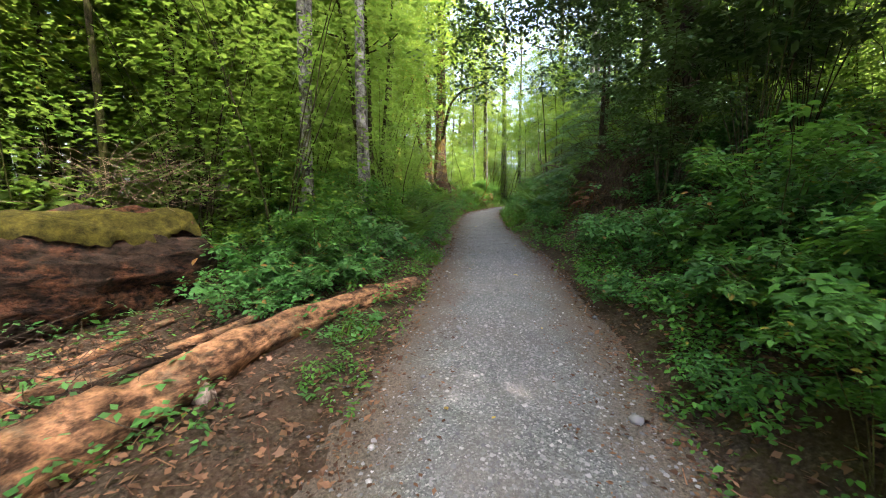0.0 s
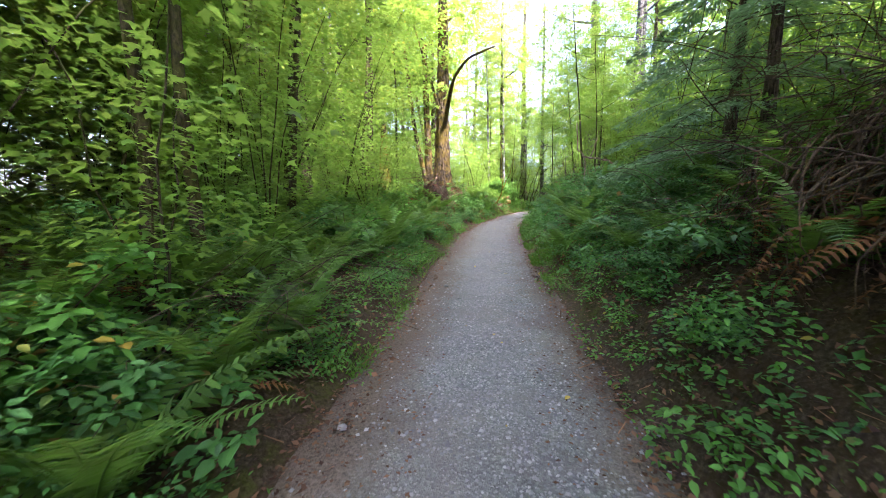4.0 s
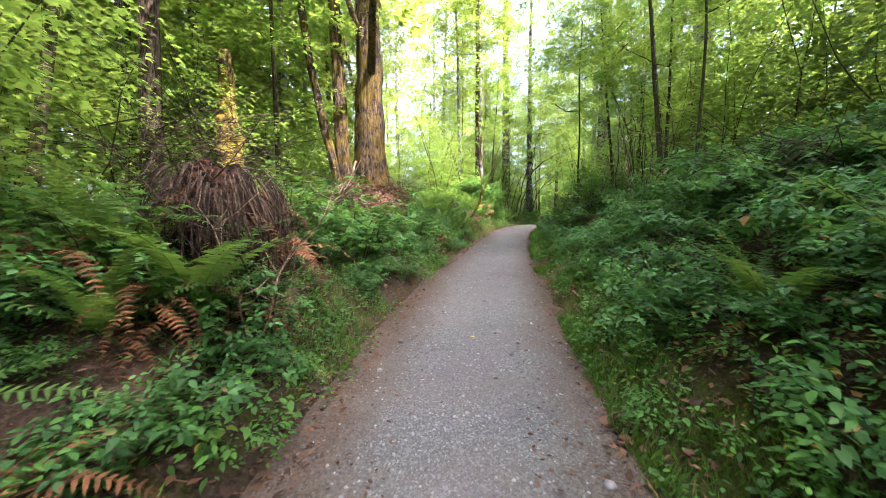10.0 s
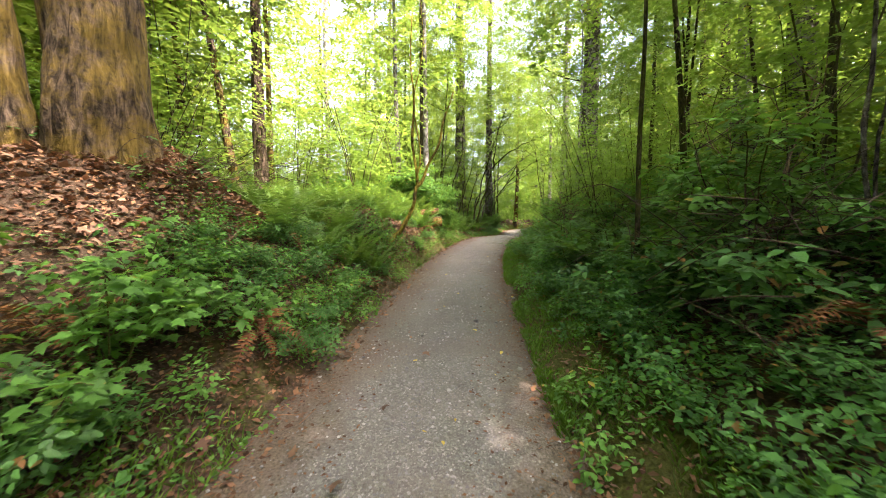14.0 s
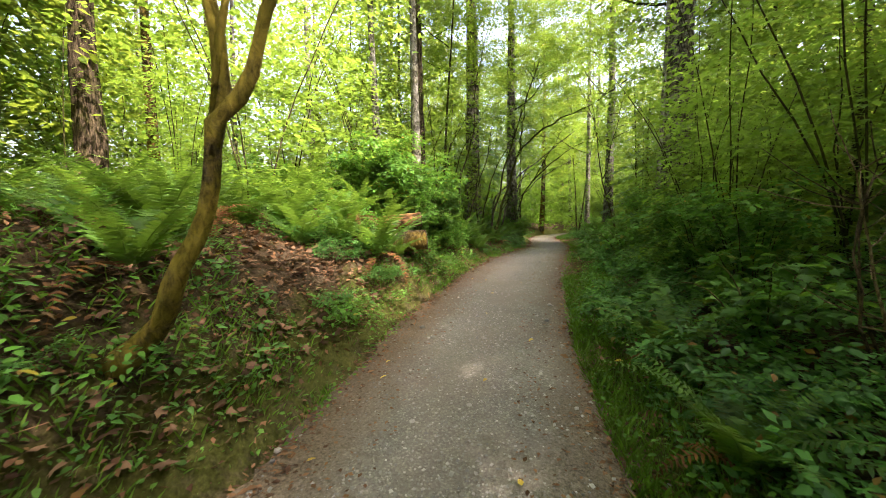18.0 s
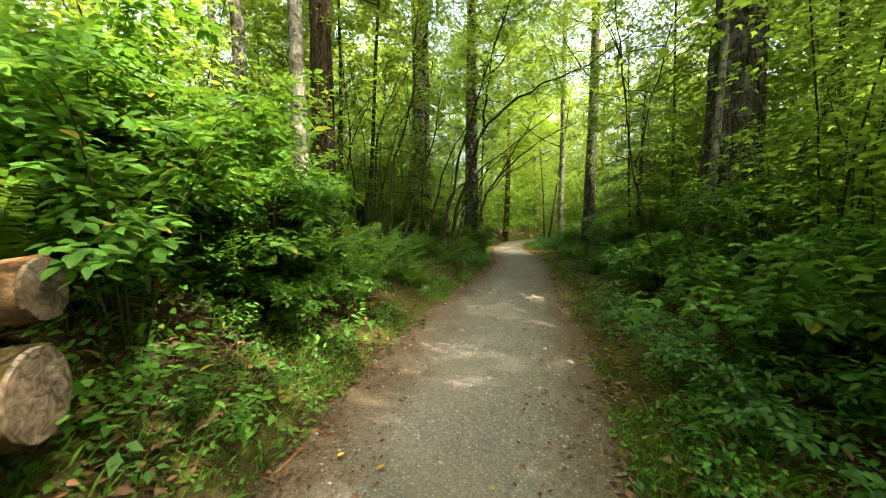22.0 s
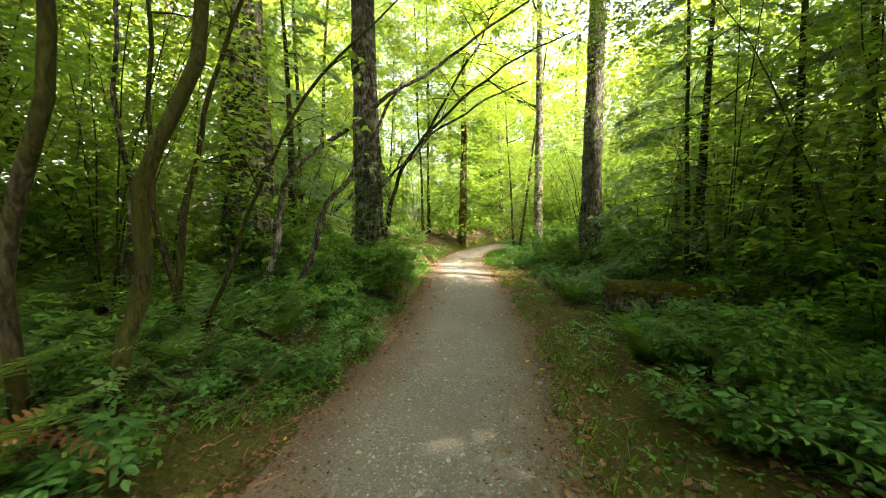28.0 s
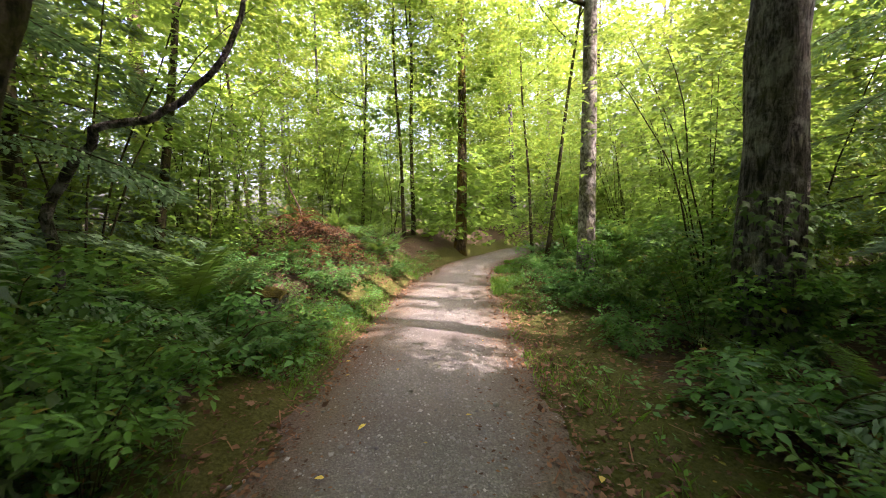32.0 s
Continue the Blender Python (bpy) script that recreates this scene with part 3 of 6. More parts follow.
def build_path():
    ys = np.arange(-12, 82, 0.08)
    fr = [-1, -0.94, -0.88, -0.82, -0.76, -0.7, -0.6, -0.4, -0.2, 0, 0.2, 0.4, 0.6, 0.7, 0.76, 0.82, 0.88, 0.94, 1]
    verts, uvs = [], []
    for y in ys:
        c = centre(y)
        for q in fr:
            u = q * half_width(y, 1 if q > 0 else -1)
            rim = ease(0.68, 1.0, abs(q))
            lift = 0.012 - 0.045 * rim
            lump = 0.012 * noise.noise(((c + u) * 2.2, y * 2.2, 0.3)) + rim * 0.035 * noise.noise(((c + u) * 7.0, y * 7.0, 2.3))
            verts.append((c + u, y, level(y) + 0.03 * max(0.0, 1 - (u / 1.1) ** 2) + lift + lump))
            uvs.append((abs(u) - (0.10 if u > 0 else 0.0), y))
    n = len(fr)
    faces = [(j * n + i, j * n + i + 1, (j + 1) * n + i + 1, (j + 1) * n + i) for j in range(len(ys) - 1) for i in range(n - 1)]
    me = bpy.data.meshes.new("path")
    me.from_pydata([tuple(map(float, v)) for v in verts], [], faces)
    layer = me.uv_layers.new(name="UVMap")
    idx = np.empty(len(me.loops), np.int32)
    me.loops.foreach_get("vertex_index", idx)
    layer.data.foreach_set("uv", np.array(uvs, np.float32)[idx].ravel())
    me.materials.append(GRAVEL)
    me.polygons.foreach_set("use_smooth", np.ones(len(me.polygons), bool))
    return tagged(new("path", me), "grey gravel forest trail with brown earth edges", "path", kind="structure")


ground = build_ground()
path = build_path()

# ---- trees ----
gen_a = np.random.default_rng(5)
CROWN_MAPLE = [crown("crown", STAR_LEAF, MAPLE, 3.6, 7.0, 70, 80, 0.145, gen_a) for _ in range(3)]
CROWN_ALDER = [crown("crown", KITE_LEAF, ALDER, 2.8, 8.0, 70, 60, 0.15, gen_a) for _ in range(2)]
CROWN_FAR = [crown("crown", KITE_LEAF, m, 4.4, 15.0, 110, 50, 0.28, gen_a, 0.0, 0.15) for m in (MAPLE, ALDER, VINE)]
CROWN_SMALL = [crown("crown", STAR_LEAF, VINE, 1.7, 3.2, 24, 42, 0.12, gen_a, 0.0, 0.15) for _ in range(3)]


def tree(name, label, x, y, dia, tall, bark, crowns=(), lean=(0, 0), bow=(0, 0), category="tree", group="", sides=12, limbs=4, rough=0.16, crown_scale=1.0, foot=None, bare=0.45, flare=0.35, sunk=0.25):
    """A tree on the ground: flared tapering trunk, limbs, and crowns given as (mesh, dx, dy, height, scale)."""
    z = (height(x, y) if foot is None else foot) - sunk
    ob = thing(name, label, category, group, (x, y, z))
    n = 64 if sides >= 30 else 16
    top = Vector((lean[0] * tall, lean[1] * tall, tall))
    pts = bend((0, 0, 0), top, (bow[0], bow[1], 0), n, 0.02 * tall ** 0.5 + 0.05, x * 3.1 + y)
    rad = taper(dia / 2, max(0.015, dia * 0.16), n, flare)
    part("trunk", Soup().add(*tube(pts, rad, sides, rough, x + y)).mesh("trunk", bark), ob)
    r = random.Random(int(x * 100 + y * 37))
    for i in range(limbs):
        k = bare + (0.95 - bare) * (i + r.random()) / max(1, limbs)
        j = min(n - 1, int(k * (n - 1)))
        a = r.uniform(0, 2 * math.pi)
        reach = tall * r.uniform(0.12, 0.22)
        end = pts[j] + Vector((math.cos(a) * reach, math.sin(a) * reach, reach * r.uniform(0.3, 0.9)))
        line = bend(pts[j], end, (0, 0, -0.08 * reach), 6, 0.15, i + x)
        part("limb", Soup().add(*tube(line, taper(rad[j] * 0.55, 0.012, 6), 6, 0.15, i)).mesh("limb", bark), ob)
    for me, dx, dy, h, s in crowns:
        part("crown", me, ob, "", (pts[-1].x * h / tall + dx, pts[-1].y * h / tall + dy, h), (0, 0, r.uniform(0, 360)), s * crown_scale)
    return ob


def limb_on(ob, bark, points, r0, r1, seed=0.0):
    """A limb of its own shape, given in world places."""
    base = ob.matrix_basis.translation
    pts = [Vector(p) - base for p in points]
    line = []
    for a, b in zip(pts[:-1], pts[1:]):
        line += [a.lerp(b, k / 8) for k in range(8)]
    line.append(pts[-1])
    for _ in range(6):
        line = [line[0]] + [(line[i - 1] + 2 * line[i] + line[i + 1]) / 4 for i in range(1, len(line) - 1)] + [line[-1]]
    return part("limb", Soup().add(*tube(line, taper(r0, r1, len(line)), 32 if r0 > 0.14 else 8, 0.24, seed)).mesh("limb", bark), ob)


MC, AC, FC, SC = CROWN_MAPLE, CROWN_ALDER, CROWN_FAR, CROWN_SMALL

# the old mossy maple clump on its mound beside the trail
maple = tree("old_maple", "old multi-stemmed maple with mossy brown bark on a leaf-littered mound", 0.42, 29.3, 0.80, 19, BARK_MAPLE,
             [(MC[0], 0.5, 0, 9.5, 1.3), (MC[1], -1.5, 1, 8.0, 1.2), (MC[2], 1.5, -2, 10.5, 1.1)], lean=(0.005, 0.0), limbs=3, sides=44, sunk=0.6, rough=0.24)
limb_on(maple, BARK_MAPLE, [(-0.1, 29.1, 3.3), (-0.3, 28.9, 5.2), (-0.35, 28.8, 7.5), (-0.5, 28.8, 12)], 0.24, 0.13, 2.0)
limb_on(maple, BARK_MAPLE, [(-0.35, 28.9, 4.2), (-0.72, 28.7, 5.8), (-1.1, 28.5, 8.0), (-1.5, 28.3, 12)], 0.15, 0.08, 3.0)
limb_on(maple, BARK_MAPLE, [(0.45, 29.3, 7.4), (0.9, 28.2, 8.2), (1.6, 26.4, 9.3), (2.6, 24.6, 9.5), (3.9, 23.0, 9.2)], 0.14, 0.03, 4.0)
limb_on(maple, BARK_MAPLE, [(0.4, 29.3, 8.0), (0.0, 28.0, 10.0), (-0.4, 26.5, 12.0)], 0.10, 0.03, 5.0)


snag = tree("broken_snag", "broken mossy tree stump, sunlit, among shrubs", -1.95, 26.2, 0.78, 4.2, BARK_MOSSY, limbs=0, sides=32, rough=0.35, category="tree stump")

TREES = [
    # name, label, x, y, diameter, height, bark, lean, bow, crown
    ("alder_tree", "slim pale-barked alder beside the trail", 2.85, 8.05, 0.22, 15, BARK_ALDER, (-0.02, 0.01), (0, 0), AC),
    ("alder_tree", "slim twin-stemmed grey alder among brambles", 2.0, 7.45, 0.18, 14, BARK_ALDER, (-0.05, 0), (0.2, 0), AC),
    ("alder_tree", "slim grey alder among brambles", 1.75, 7.6, 0.18, 13, BARK_ALDER, (0.03, 0.02), (0.1, 0), AC),
    ("young_tree", "thin dark young tree behind the fallen log", 0.2, 5.5, 0.11, 9, BARK_STEM, (-0.01, 0), (0, 0), SC),
    ("alder_tree", "pale alder deep in the wood", -2.6, 11.0, 0.3, 16, BARK_ALDER, (0.02, 0), (0, 0), AC),
    ("vine_maple_tree", "dark curved vine maple stem above ferns", 1.75, 10.3, 0.16, 7, BARK_STEM, (-0.14, 0.05), (0.35, 0), SC),
    ("vine_maple_tree", "dark upright vine maple stem above ferns", 2.15, 10.6, 0.13, 7, BARK_STEM, (-0.03, 0), (-0.1, 0), SC),
    ("fir_tree", "tall reddish fir trunk deep in the wood", -5.2, 20.9, 0.85, 26, BARK_BROWN, (0.0, 0), (0, 0), FC),
    ("alder_tree", "mossy grey tree above the sunny understorey", -2.2, 38.0, 0.42, 17, BARK_BROWN, (-0.015, 0), (0, 0), MC),
]
TREES += [
    ("alder_tree", "slim leaning tree with sunlit bark", -1.9, 36.2, 0.24, 13, BARK_MAPLE, (-0.16, 0.02), (0, 0), AC),
    ("maple_tree", "mossy sunlit maple in the understorey", -4.6, 37.6, 0.34, 14, BARK_MAPLE, (-0.03, 0), (0.1, 0), MC),
    ("alder_tree", "thin tree with sunlit reddish bark", -2.9, 40.2, 0.24, 16, BARK_MAPLE, (-0.02, 0), (0, 0), AC),
    ("alder_tree", "pale spotted alder behind leafy bushes", 3.08, 42.6, 0.24, 17, BARK_ALDER, (-0.02, 0), (0, 0), AC),
    ("alder_tree", "pale spotted alder behind leafy bushes", 1.6, 43.8, 0.26, 17, BARK_ALDER, (-0.025, 0), (0, 0), AC),
    ("maple_tree", "stout brown tree with furrowed mossy bark", 2.78, 44.95, 0.50, 20, BARK_BROWN, (-0.01, 0), (0, 0), MC),
    ("fir_tree", "big grey-brown tree beside the trail", 4.62, 51.25, 0.74, 25, BARK_IVY, (-0.005, 0), (0, 0), MC),
    ("fir_tree", "tall dark-barked tree beside the trail, ivy at its foot", 6.65, 51.8, 0.47, 24, BARK_IVY, (-0.005, 0), (0, 0), MC),
    ("fir_tree", "big furrowed grey fir beside the trail", 10.4, 43.2, 0.80, 26, BARK_IVY, (-0.005, 0), (0, 0), FC),
]
TREES += [
    ("alder_tree", "slim lichen-spotted stem close to a big fir", 9.75, 42.75, 0.13, 13, BARK_ALDER, (0.0, 0), (0.1, 0), AC),
    ("fir_tree", "big grey fir with flaking bark and a sunlit foot", 12.2, 53.9, 0.46, 26, BARK_FIR, (0.0, 0), (0, 0), FC),
    ("alder_tree", "pale straight alder across the trail bend", 12.2, 58.0, 0.30, 20, BARK_ALDER, (-0.005, 0), (0, 0), AC),
    ("maple_tree", "dark mossy maple with a side limb at the trail bend", 10.6, 66.0, 0.42, 16, BARK_MAPLE, (0.0, 0), (0.1, 0), MC),
    ("alder_tree", "slender tree beside the trail bend", 8.7, 65.7, 0.16, 14, BARK_STEM, (0.0, 0), (0, 0), AC),
    ("alder_tree", "slender tree beside the trail bend", 8.35, 65.0, 0.13, 13, BARK_STEM, (-0.03, 0), (0, 0), AC),
    ("young_tree", "thin young tree on the shrubby bank", 6.5, 29.6, 0.06, 6, BARK_STEM, (0.0, 0), (0, 0), SC),
    ("young_tree", "thin young tree on the shrubby bank", 8.2, 26.5, 0.07, 7, BARK_STEM, (-0.02, 0), (0.1, 0), SC),
    # added in the sun's line so its crown shades the trail
    ("young_tree", "slim young tree with a small leafy crown, added to shade the trail", 9.9, 36.4, 0.12, 10, BARK_STEM, (-0.02, 0), (0.1, 0), SC),
]
TREES += [
    # two more added to shade the trail
    ("young_tree", "slim young tree with a small leafy crown, added to shade the trail", 10.7, 38.3, 0.12, 11, BARK_STEM, (0.0, 0), (0.1, 0), SC),
    ("young_tree", "slim young tree with a small leafy crown, added to shade the trail", 9.6, 34.4, 0.11, 10, BARK_STEM, (0.0, 0), (0.1, 0), SC),
    ("fir_tree", "grey fir trunk deep in the wood", 17.9, 52.5, 0.6, 24, BARK_FIR, (0.0, 0), (0, 0), ()),
    ("fir_tree", "tall grey trunk beyond the bank", 11.5, 33.5, 0.5, 24, BARK_FIR, (0.0, 0), (0, 0), ()),
    ("fir_tree", "tall grey trunk beyond the bank", 12.6, 36.8, 0.45, 23, BARK_FIR, (0.0, 0), (0, 0), ()),
]
standing = {}
for name, label, x, y, dia, tall, bark, lean, bow, cr in TREES:
    big = cr is FC or not cr
    picks = [(rnd.choice(cr or FC), rnd.uniform(-0.5, 0.5), rnd.uniform(-0.5, 0.5), tall * q, s) for q, s in (((0.5, 0.7) if cr else (0.85, 0.22),) if big else ((0.66, 0.8), (0.8, 0.7)) if (x, y) == (12.2, 58.0) else ((0.45, 0.9), (0.62, 1.0)))]
    standing[x, y] = tree(name, label, x, y, dia, tall, bark, picks, lean, bow, limbs=3 if dia < 0.5 else 2, sides=10 if dia < 0.3 else 16 if dia < 0.42 else 36, group=name + "s along the trail", bare=0.5)

# lower boughs that reach out over the trail
for i, (at, dx, dy, h, s) in enumerate((((6.65, 51.8), 1.6, -1.0, 6.4, 0.7), ((6.65, 51.8), -0.4, -2.2, 8.0, 0.75), ((6.65, 51.8), 2.4, 1.0, 9.0, 0.8), ((12.2, 53.9), -2.0, -1.6, 7.6, 0.65), ((12.2, 53.9), -2.4, 1.0, 10.0, 0.75),
                                       ((12.2, 58.0), -2.4, 0.0, 5.4, 0.7), ((12.2, 58.0), -1.6, -1.6, 8.6, 0.8), ((10.6, 66.0), 0.0, -1.2, 4.4, 0.9), ((10.6, 66.0), -1.8, 0.0, 8.0, 1.0), ((4.62, 51.25), 0.6, -2.2, 7.2, 0.75),
                                       ((10.4, 43.2), -2.2, 1.2, 6.6, 0.65), ((10.4, 43.2), -1.6, -1.8, 9.0, 0.7))):
    ob = standing[at]
    part("crown", MC[i % 3], ob, "", (dx, dy, h), (0, 0, 70 * i), s)
    line = bend((0, 0, h + 0.4), (dx, dy, h + 2.6 * s), (0, 0, -0.25), 8, 0.15, i + 2.0)
    part("limb", Soup().add(*tube(line, taper(0.05, 0.014, 8), 7, 0.2, i)).mesh("limb", BARK_STEM), ob)

# the leaning young maple with a forked top, over the sunny ferns
leaner = thing("leaning_maple", "leaning mossy young maple with a forked top", "tree", at=(2.96, 33.1, height(2.96, 33.1) - 0.06))
stem = bend((0, 0, 0), (0.58, -0.02, 1.12), (0.12, 0, -0.10), 12, 0.05, 4.0)
main = stem + bend(stem[-1], (1.35, 0.1, 3.1), (0.07, 0, -0.14), 14, 0.22, 1.75)[1:]
part("trunk", Soup().add(*tube(main, taper(0.047, 0.014, len(main), 0.35), 14, 0.42, 1)).mesh("trunk", BARK_MOSSY), leaner)
for start, end, r in ((-2, (0.50, 0.05, 4.6), 0.034), (-1, (0.68, -0.05, 4.9), 0.015)):
    part("limb", Soup().add(*tube(bend(stem[start], end, (0.03, 0, -0.05), 14, 0.24, r * 50), taper(r, 0.010, 14), 8, 0.3, r)).mesh("limb", BARK_MOSSY), leaner)
part("crown", SC[0], leaner, "", (0.7, 0.4, 3.2), (0, 0, 40), 1.0)
part("crown", SC[1], leaner, "", (1.3, 0.3, 2.8), (0, 0, 170), 0.7)


# far woods: whole trees out to where the wood closes
def far_tree_kinds():
    kinds = []
    for i in range(6):
        tall = 17 + 2.2 * i
        ob = tree("forest_tree", "leafy forest tree standing deep in the wood", 200 + 10 * i, 30, 0.26 + 0.05 * i, tall, (BARK_FIR, BARK_ALDER, BARK_BROWN)[i % 3],
                  [(FC[i % 3], 0, 0, tall * 0.14, tall / 19.0)], limbs=0, sides=8, group="forest trees", foot=0.0)
        kinds.append(ob)
    return kinds


kinds = far_tree_kinds()
spots = []
tries = random.Random(3)
while len(spots) < 165:
    y = tries.uniform(-22, 112)
    side = tries.choice((-1, 1))
    u = side * tries.uniform(12 if side < 0 else 9.5, 46)
    if y > 74 and tries.random() < 0.6:
        u = tries.uniform(-26, 26)
    x = centre(min(118, y)) + u
    if abs(u) < 6 and y < 86 or 10 < x < 30 and 50 < y < 74 and tries.random() < 0.6 or 9 < x < 20 and 5 < y < 24 and tries.random() < 0.9 or stands_in_sun(x, y, 4.2):
        continue
    if all((x - a) ** 2 + (y - b) ** 2 > 7.5 for a, b in spots):
        spots.append((x, y))
while len(spots) < 169:
    x, y = tries.uniform(-4, 20), tries.uniform(74, 100)
    if abs(x - centre(y)) > 3.5 and all((x - a) ** 2 + (y - b) ** 2 > 7.5 for a, b in spots):
        spots.append((x, y))
while len(spots) < 175:
    x, y = tries.uniform(8, 36), tries.uniform(80, 110)
    if abs(x - centre(y)) > 3 and all((x - a) ** 2 + (y - b) ** 2 > 7.5 for a, b in spots):
        spots.append((x, y))
while len(spots) < 211:
    x, y = tries.uniform(-22, -5), tries.uniform(-6, 40)
    if all((x - a) ** 2 + (y - b) ** 2 > 5 for a, b in spots):
        spots.append((x, y))
for i, (x, y) in enumerate(spots):
    s = tries.uniform(0.85, 1.2)
    m = pose(x, y, height(x, y) - 0.1, tries.uniform(-2, 2), tries.uniform(-2, 2), tries.uniform(0, 360)) @ Matrix.Diagonal((s, s, s, 1))
    if i < len(kinds):
        kinds[i].matrix_basis = m
    elif math.hypot(x - 24.1, y - 46.3) > 1.5:
        copy_thing(kinds[i % len(kinds)], m).scale = (s, s, s)


# ---- understorey ----
def vine_maple(seed, tall):
    g, r = np.random.default_rng(seed), random.Random(seed)
    ob = thing("vine_maple", "leafy green vine maple with thin arching stems", "shrub", "understorey shrubs")
    bits = []
    for i in range(4):
        a = r.uniform(0, 2 * math.pi)
        end = Vector((math.cos(a) * tall * r.uniform(0.15, 0.5), math.sin(a) * tall * r.uniform(0.15, 0.5), tall * r.uniform(0.7, 1.0)))
        line = bend((0.1 * math.cos(a), 0.1 * math.sin(a), -0.05), end, (-0.12 * end.x, -0.12 * end.y, 0.06 * tall), 9, 0.12, seed + i)
        part("stem", Soup().add(*tube(line, taper(0.012 + 0.002 * tall / 4, 0.004, 9), 6, 0.2, i)).mesh("stem", BARK_STEM), ob)
        for j in range(17):
            p = line[min(8, 1 + int(8 * j / 17))]
            bits.append(spray(STAR_LEAF, (p.x + r.gauss(0, 0.15), p.y + r.gauss(0, 0.15), p.z), r.uniform(0, 2 * math.pi), tall * r.uniform(0.16, 0.30), 30, 0.115, 0.05, 0.25, g))
    part("foliage", array_mesh("foliage", *gather(bits), VINE), ob, kind="stuff")
    return ob


def leafy_bush(name, label, seed, tall, wide, leaf, mat, size, boughs, per, cane_mat, canes=7):
    """A bush of arching canes clothed in leaves down to the ground."""
    g, r = np.random.default_rng(seed), random.Random(seed)
    ob = thing(name, label, "shrub", name + " undergrowth") if label else None
    cane_soup, bits = Soup(), []
    tops = []
    for i in range(canes):
        a = 2 * math.pi * i / canes + r.uniform(-0.3, 0.3)
        d = wide * r.uniform(0.4, 1.0)
        end = Vector((math.cos(a) * d, math.sin(a) * d, tall * r.uniform(0.35, 0.95)))
        line = bend((0.06 * math.cos(a), 0.06 * math.sin(a), -0.05), end, (0, 0, 0.28 * tall), 8, 0.06, seed + i)
        cane_soup.add(*tube(line, taper(0.009, 0.003, 8), 4))
        tops += line[2:]
    for i in range(boughs):
        p = r.choice(tops)
        bits.append(spray(leaf, (p.x + r.gauss(0, 0.08), p.y + r.gauss(0, 0.08), max(0.05, p.z + r.gauss(0, 0.06))), r.uniform(0, 2 * math.pi), r.uniform(0.12, 0.3) * max(0.6, wide), per, size, 0.05, 0.3, g))
    if ob is None:
        return gather(bits)
    part("cane", cane_soup.mesh("cane", cane_mat), ob, kind="stuff")
    part("foliage", array_mesh("foliage", *gather(bits), mat), ob, kind="stuff")
    return ob


def frond_mesh(length, mat, seed, stiff=0.5, pairs=30):
    """One arching fern frond: a rib with narrow leaflets on both sides."""
    r = random.Random(seed)
    lift = radians(r.uniform(58, 80))
    pts, p, a = [], Vector((0, 0, 0)), lift
    n = pairs + 2
    for i in range(n):
        pts.append(p.copy())
        a -= (lift * (1.45 - stiff * 0.6)) / n
        p = p + Vector((0, math.cos(a), math.sin(a))) * (length / n)
    pos, tip, face, size = [], [], [], []
    for i in range(3, n):
        k = i / n
        along = (pts[min(i + 1, n - 1)] - pts[i - 1]).normalized()
        up = Vector((1, 0, 0)).cross(along)
        for s in (-1, 1):
            pos.append(pts[i])
            tip.append(Vector((s, 0, 0)) + along * 0.35 + up * r.uniform(-0.3, 0.1))
            face.append(up + Vector((0.2 * s, 0, 0)))
            size.append(length * 0.125 * min(1.0, 0.5 + 3 * k) * (1 - k) ** 0.55 + 0.008)
    lv, lf = leaves((np.array([(-0.13, 0, 0), (0.13, 0, 0), (0.10, 0.6, 0.02), (0, 1, -0.06), (-0.11, 0.6, 0.02)]), np.array([(0, 1, 2), (0, 2, 4), (4, 2, 3)])), np.array([tuple(q) for q in pos]), np.array([tuple(q) for q in tip]), np.array([tuple(q) for q in face]), np.array(size))
    rv, rf = tube(pts[::3] + [pts[-1]], taper(0.006, 0.002, len(pts[::3]) + 1), 3, ends=False)
    rt = [(q[0], q[1], q[2]) for q in rf] + [(q[0], q[2], q[3]) for q in rf]
    return array_mesh("frond", *gather([(lv, lf), (np.array([tuple(q) for q in rv]), np.array(rt))]), mat)


FRONDS = [frond_mesh(1.25, FERN, s, 0.3 + 0.25 * s) for s in range(4)]
DRY_FRONDS = [frond_mesh(0.95, DEADFERN, 20 + s, -0.6, 18) for s in range(2)]


def fern(seed, count=15, dry=2):
    r = random.Random(seed)
    ob = thing("sword_fern", "green sword fern with arching fronds", "fern", "sword ferns")
    for i in range(count):
        part("frond", FRONDS[r.randrange(4)], ob, "", (0, 0, 0.02), (r.uniform(-14, 10), r.uniform(-8, 8), 360 * i / count + r.uniform(-12, 12)), r.uniform(0.7, 1.1))
    for i in range(dry):
        part("frond", DRY_FRONDS[i % 2], ob, "dry brown frond", (0, 0, 0.02), (-30, 0, r.uniform(0, 360)), r.uniform(0.7, 1.0))
    return ob


def dead_bracken(seed):
    r = random.Random(seed)
    ob = thing("dead_bracken", "heap of dry red-brown dead fern fronds", "fern", "dead bracken heaps")
    for i in range(13):
        part("frond", DRY_FRONDS[i % 2], ob, "", (0, 0, 0.25), (r.uniform(-55, 0), r.uniform(-15, 15), 360 * i / 13 + r.uniform(-15, 15)), r.uniform(0.7, 1.15))
    return ob


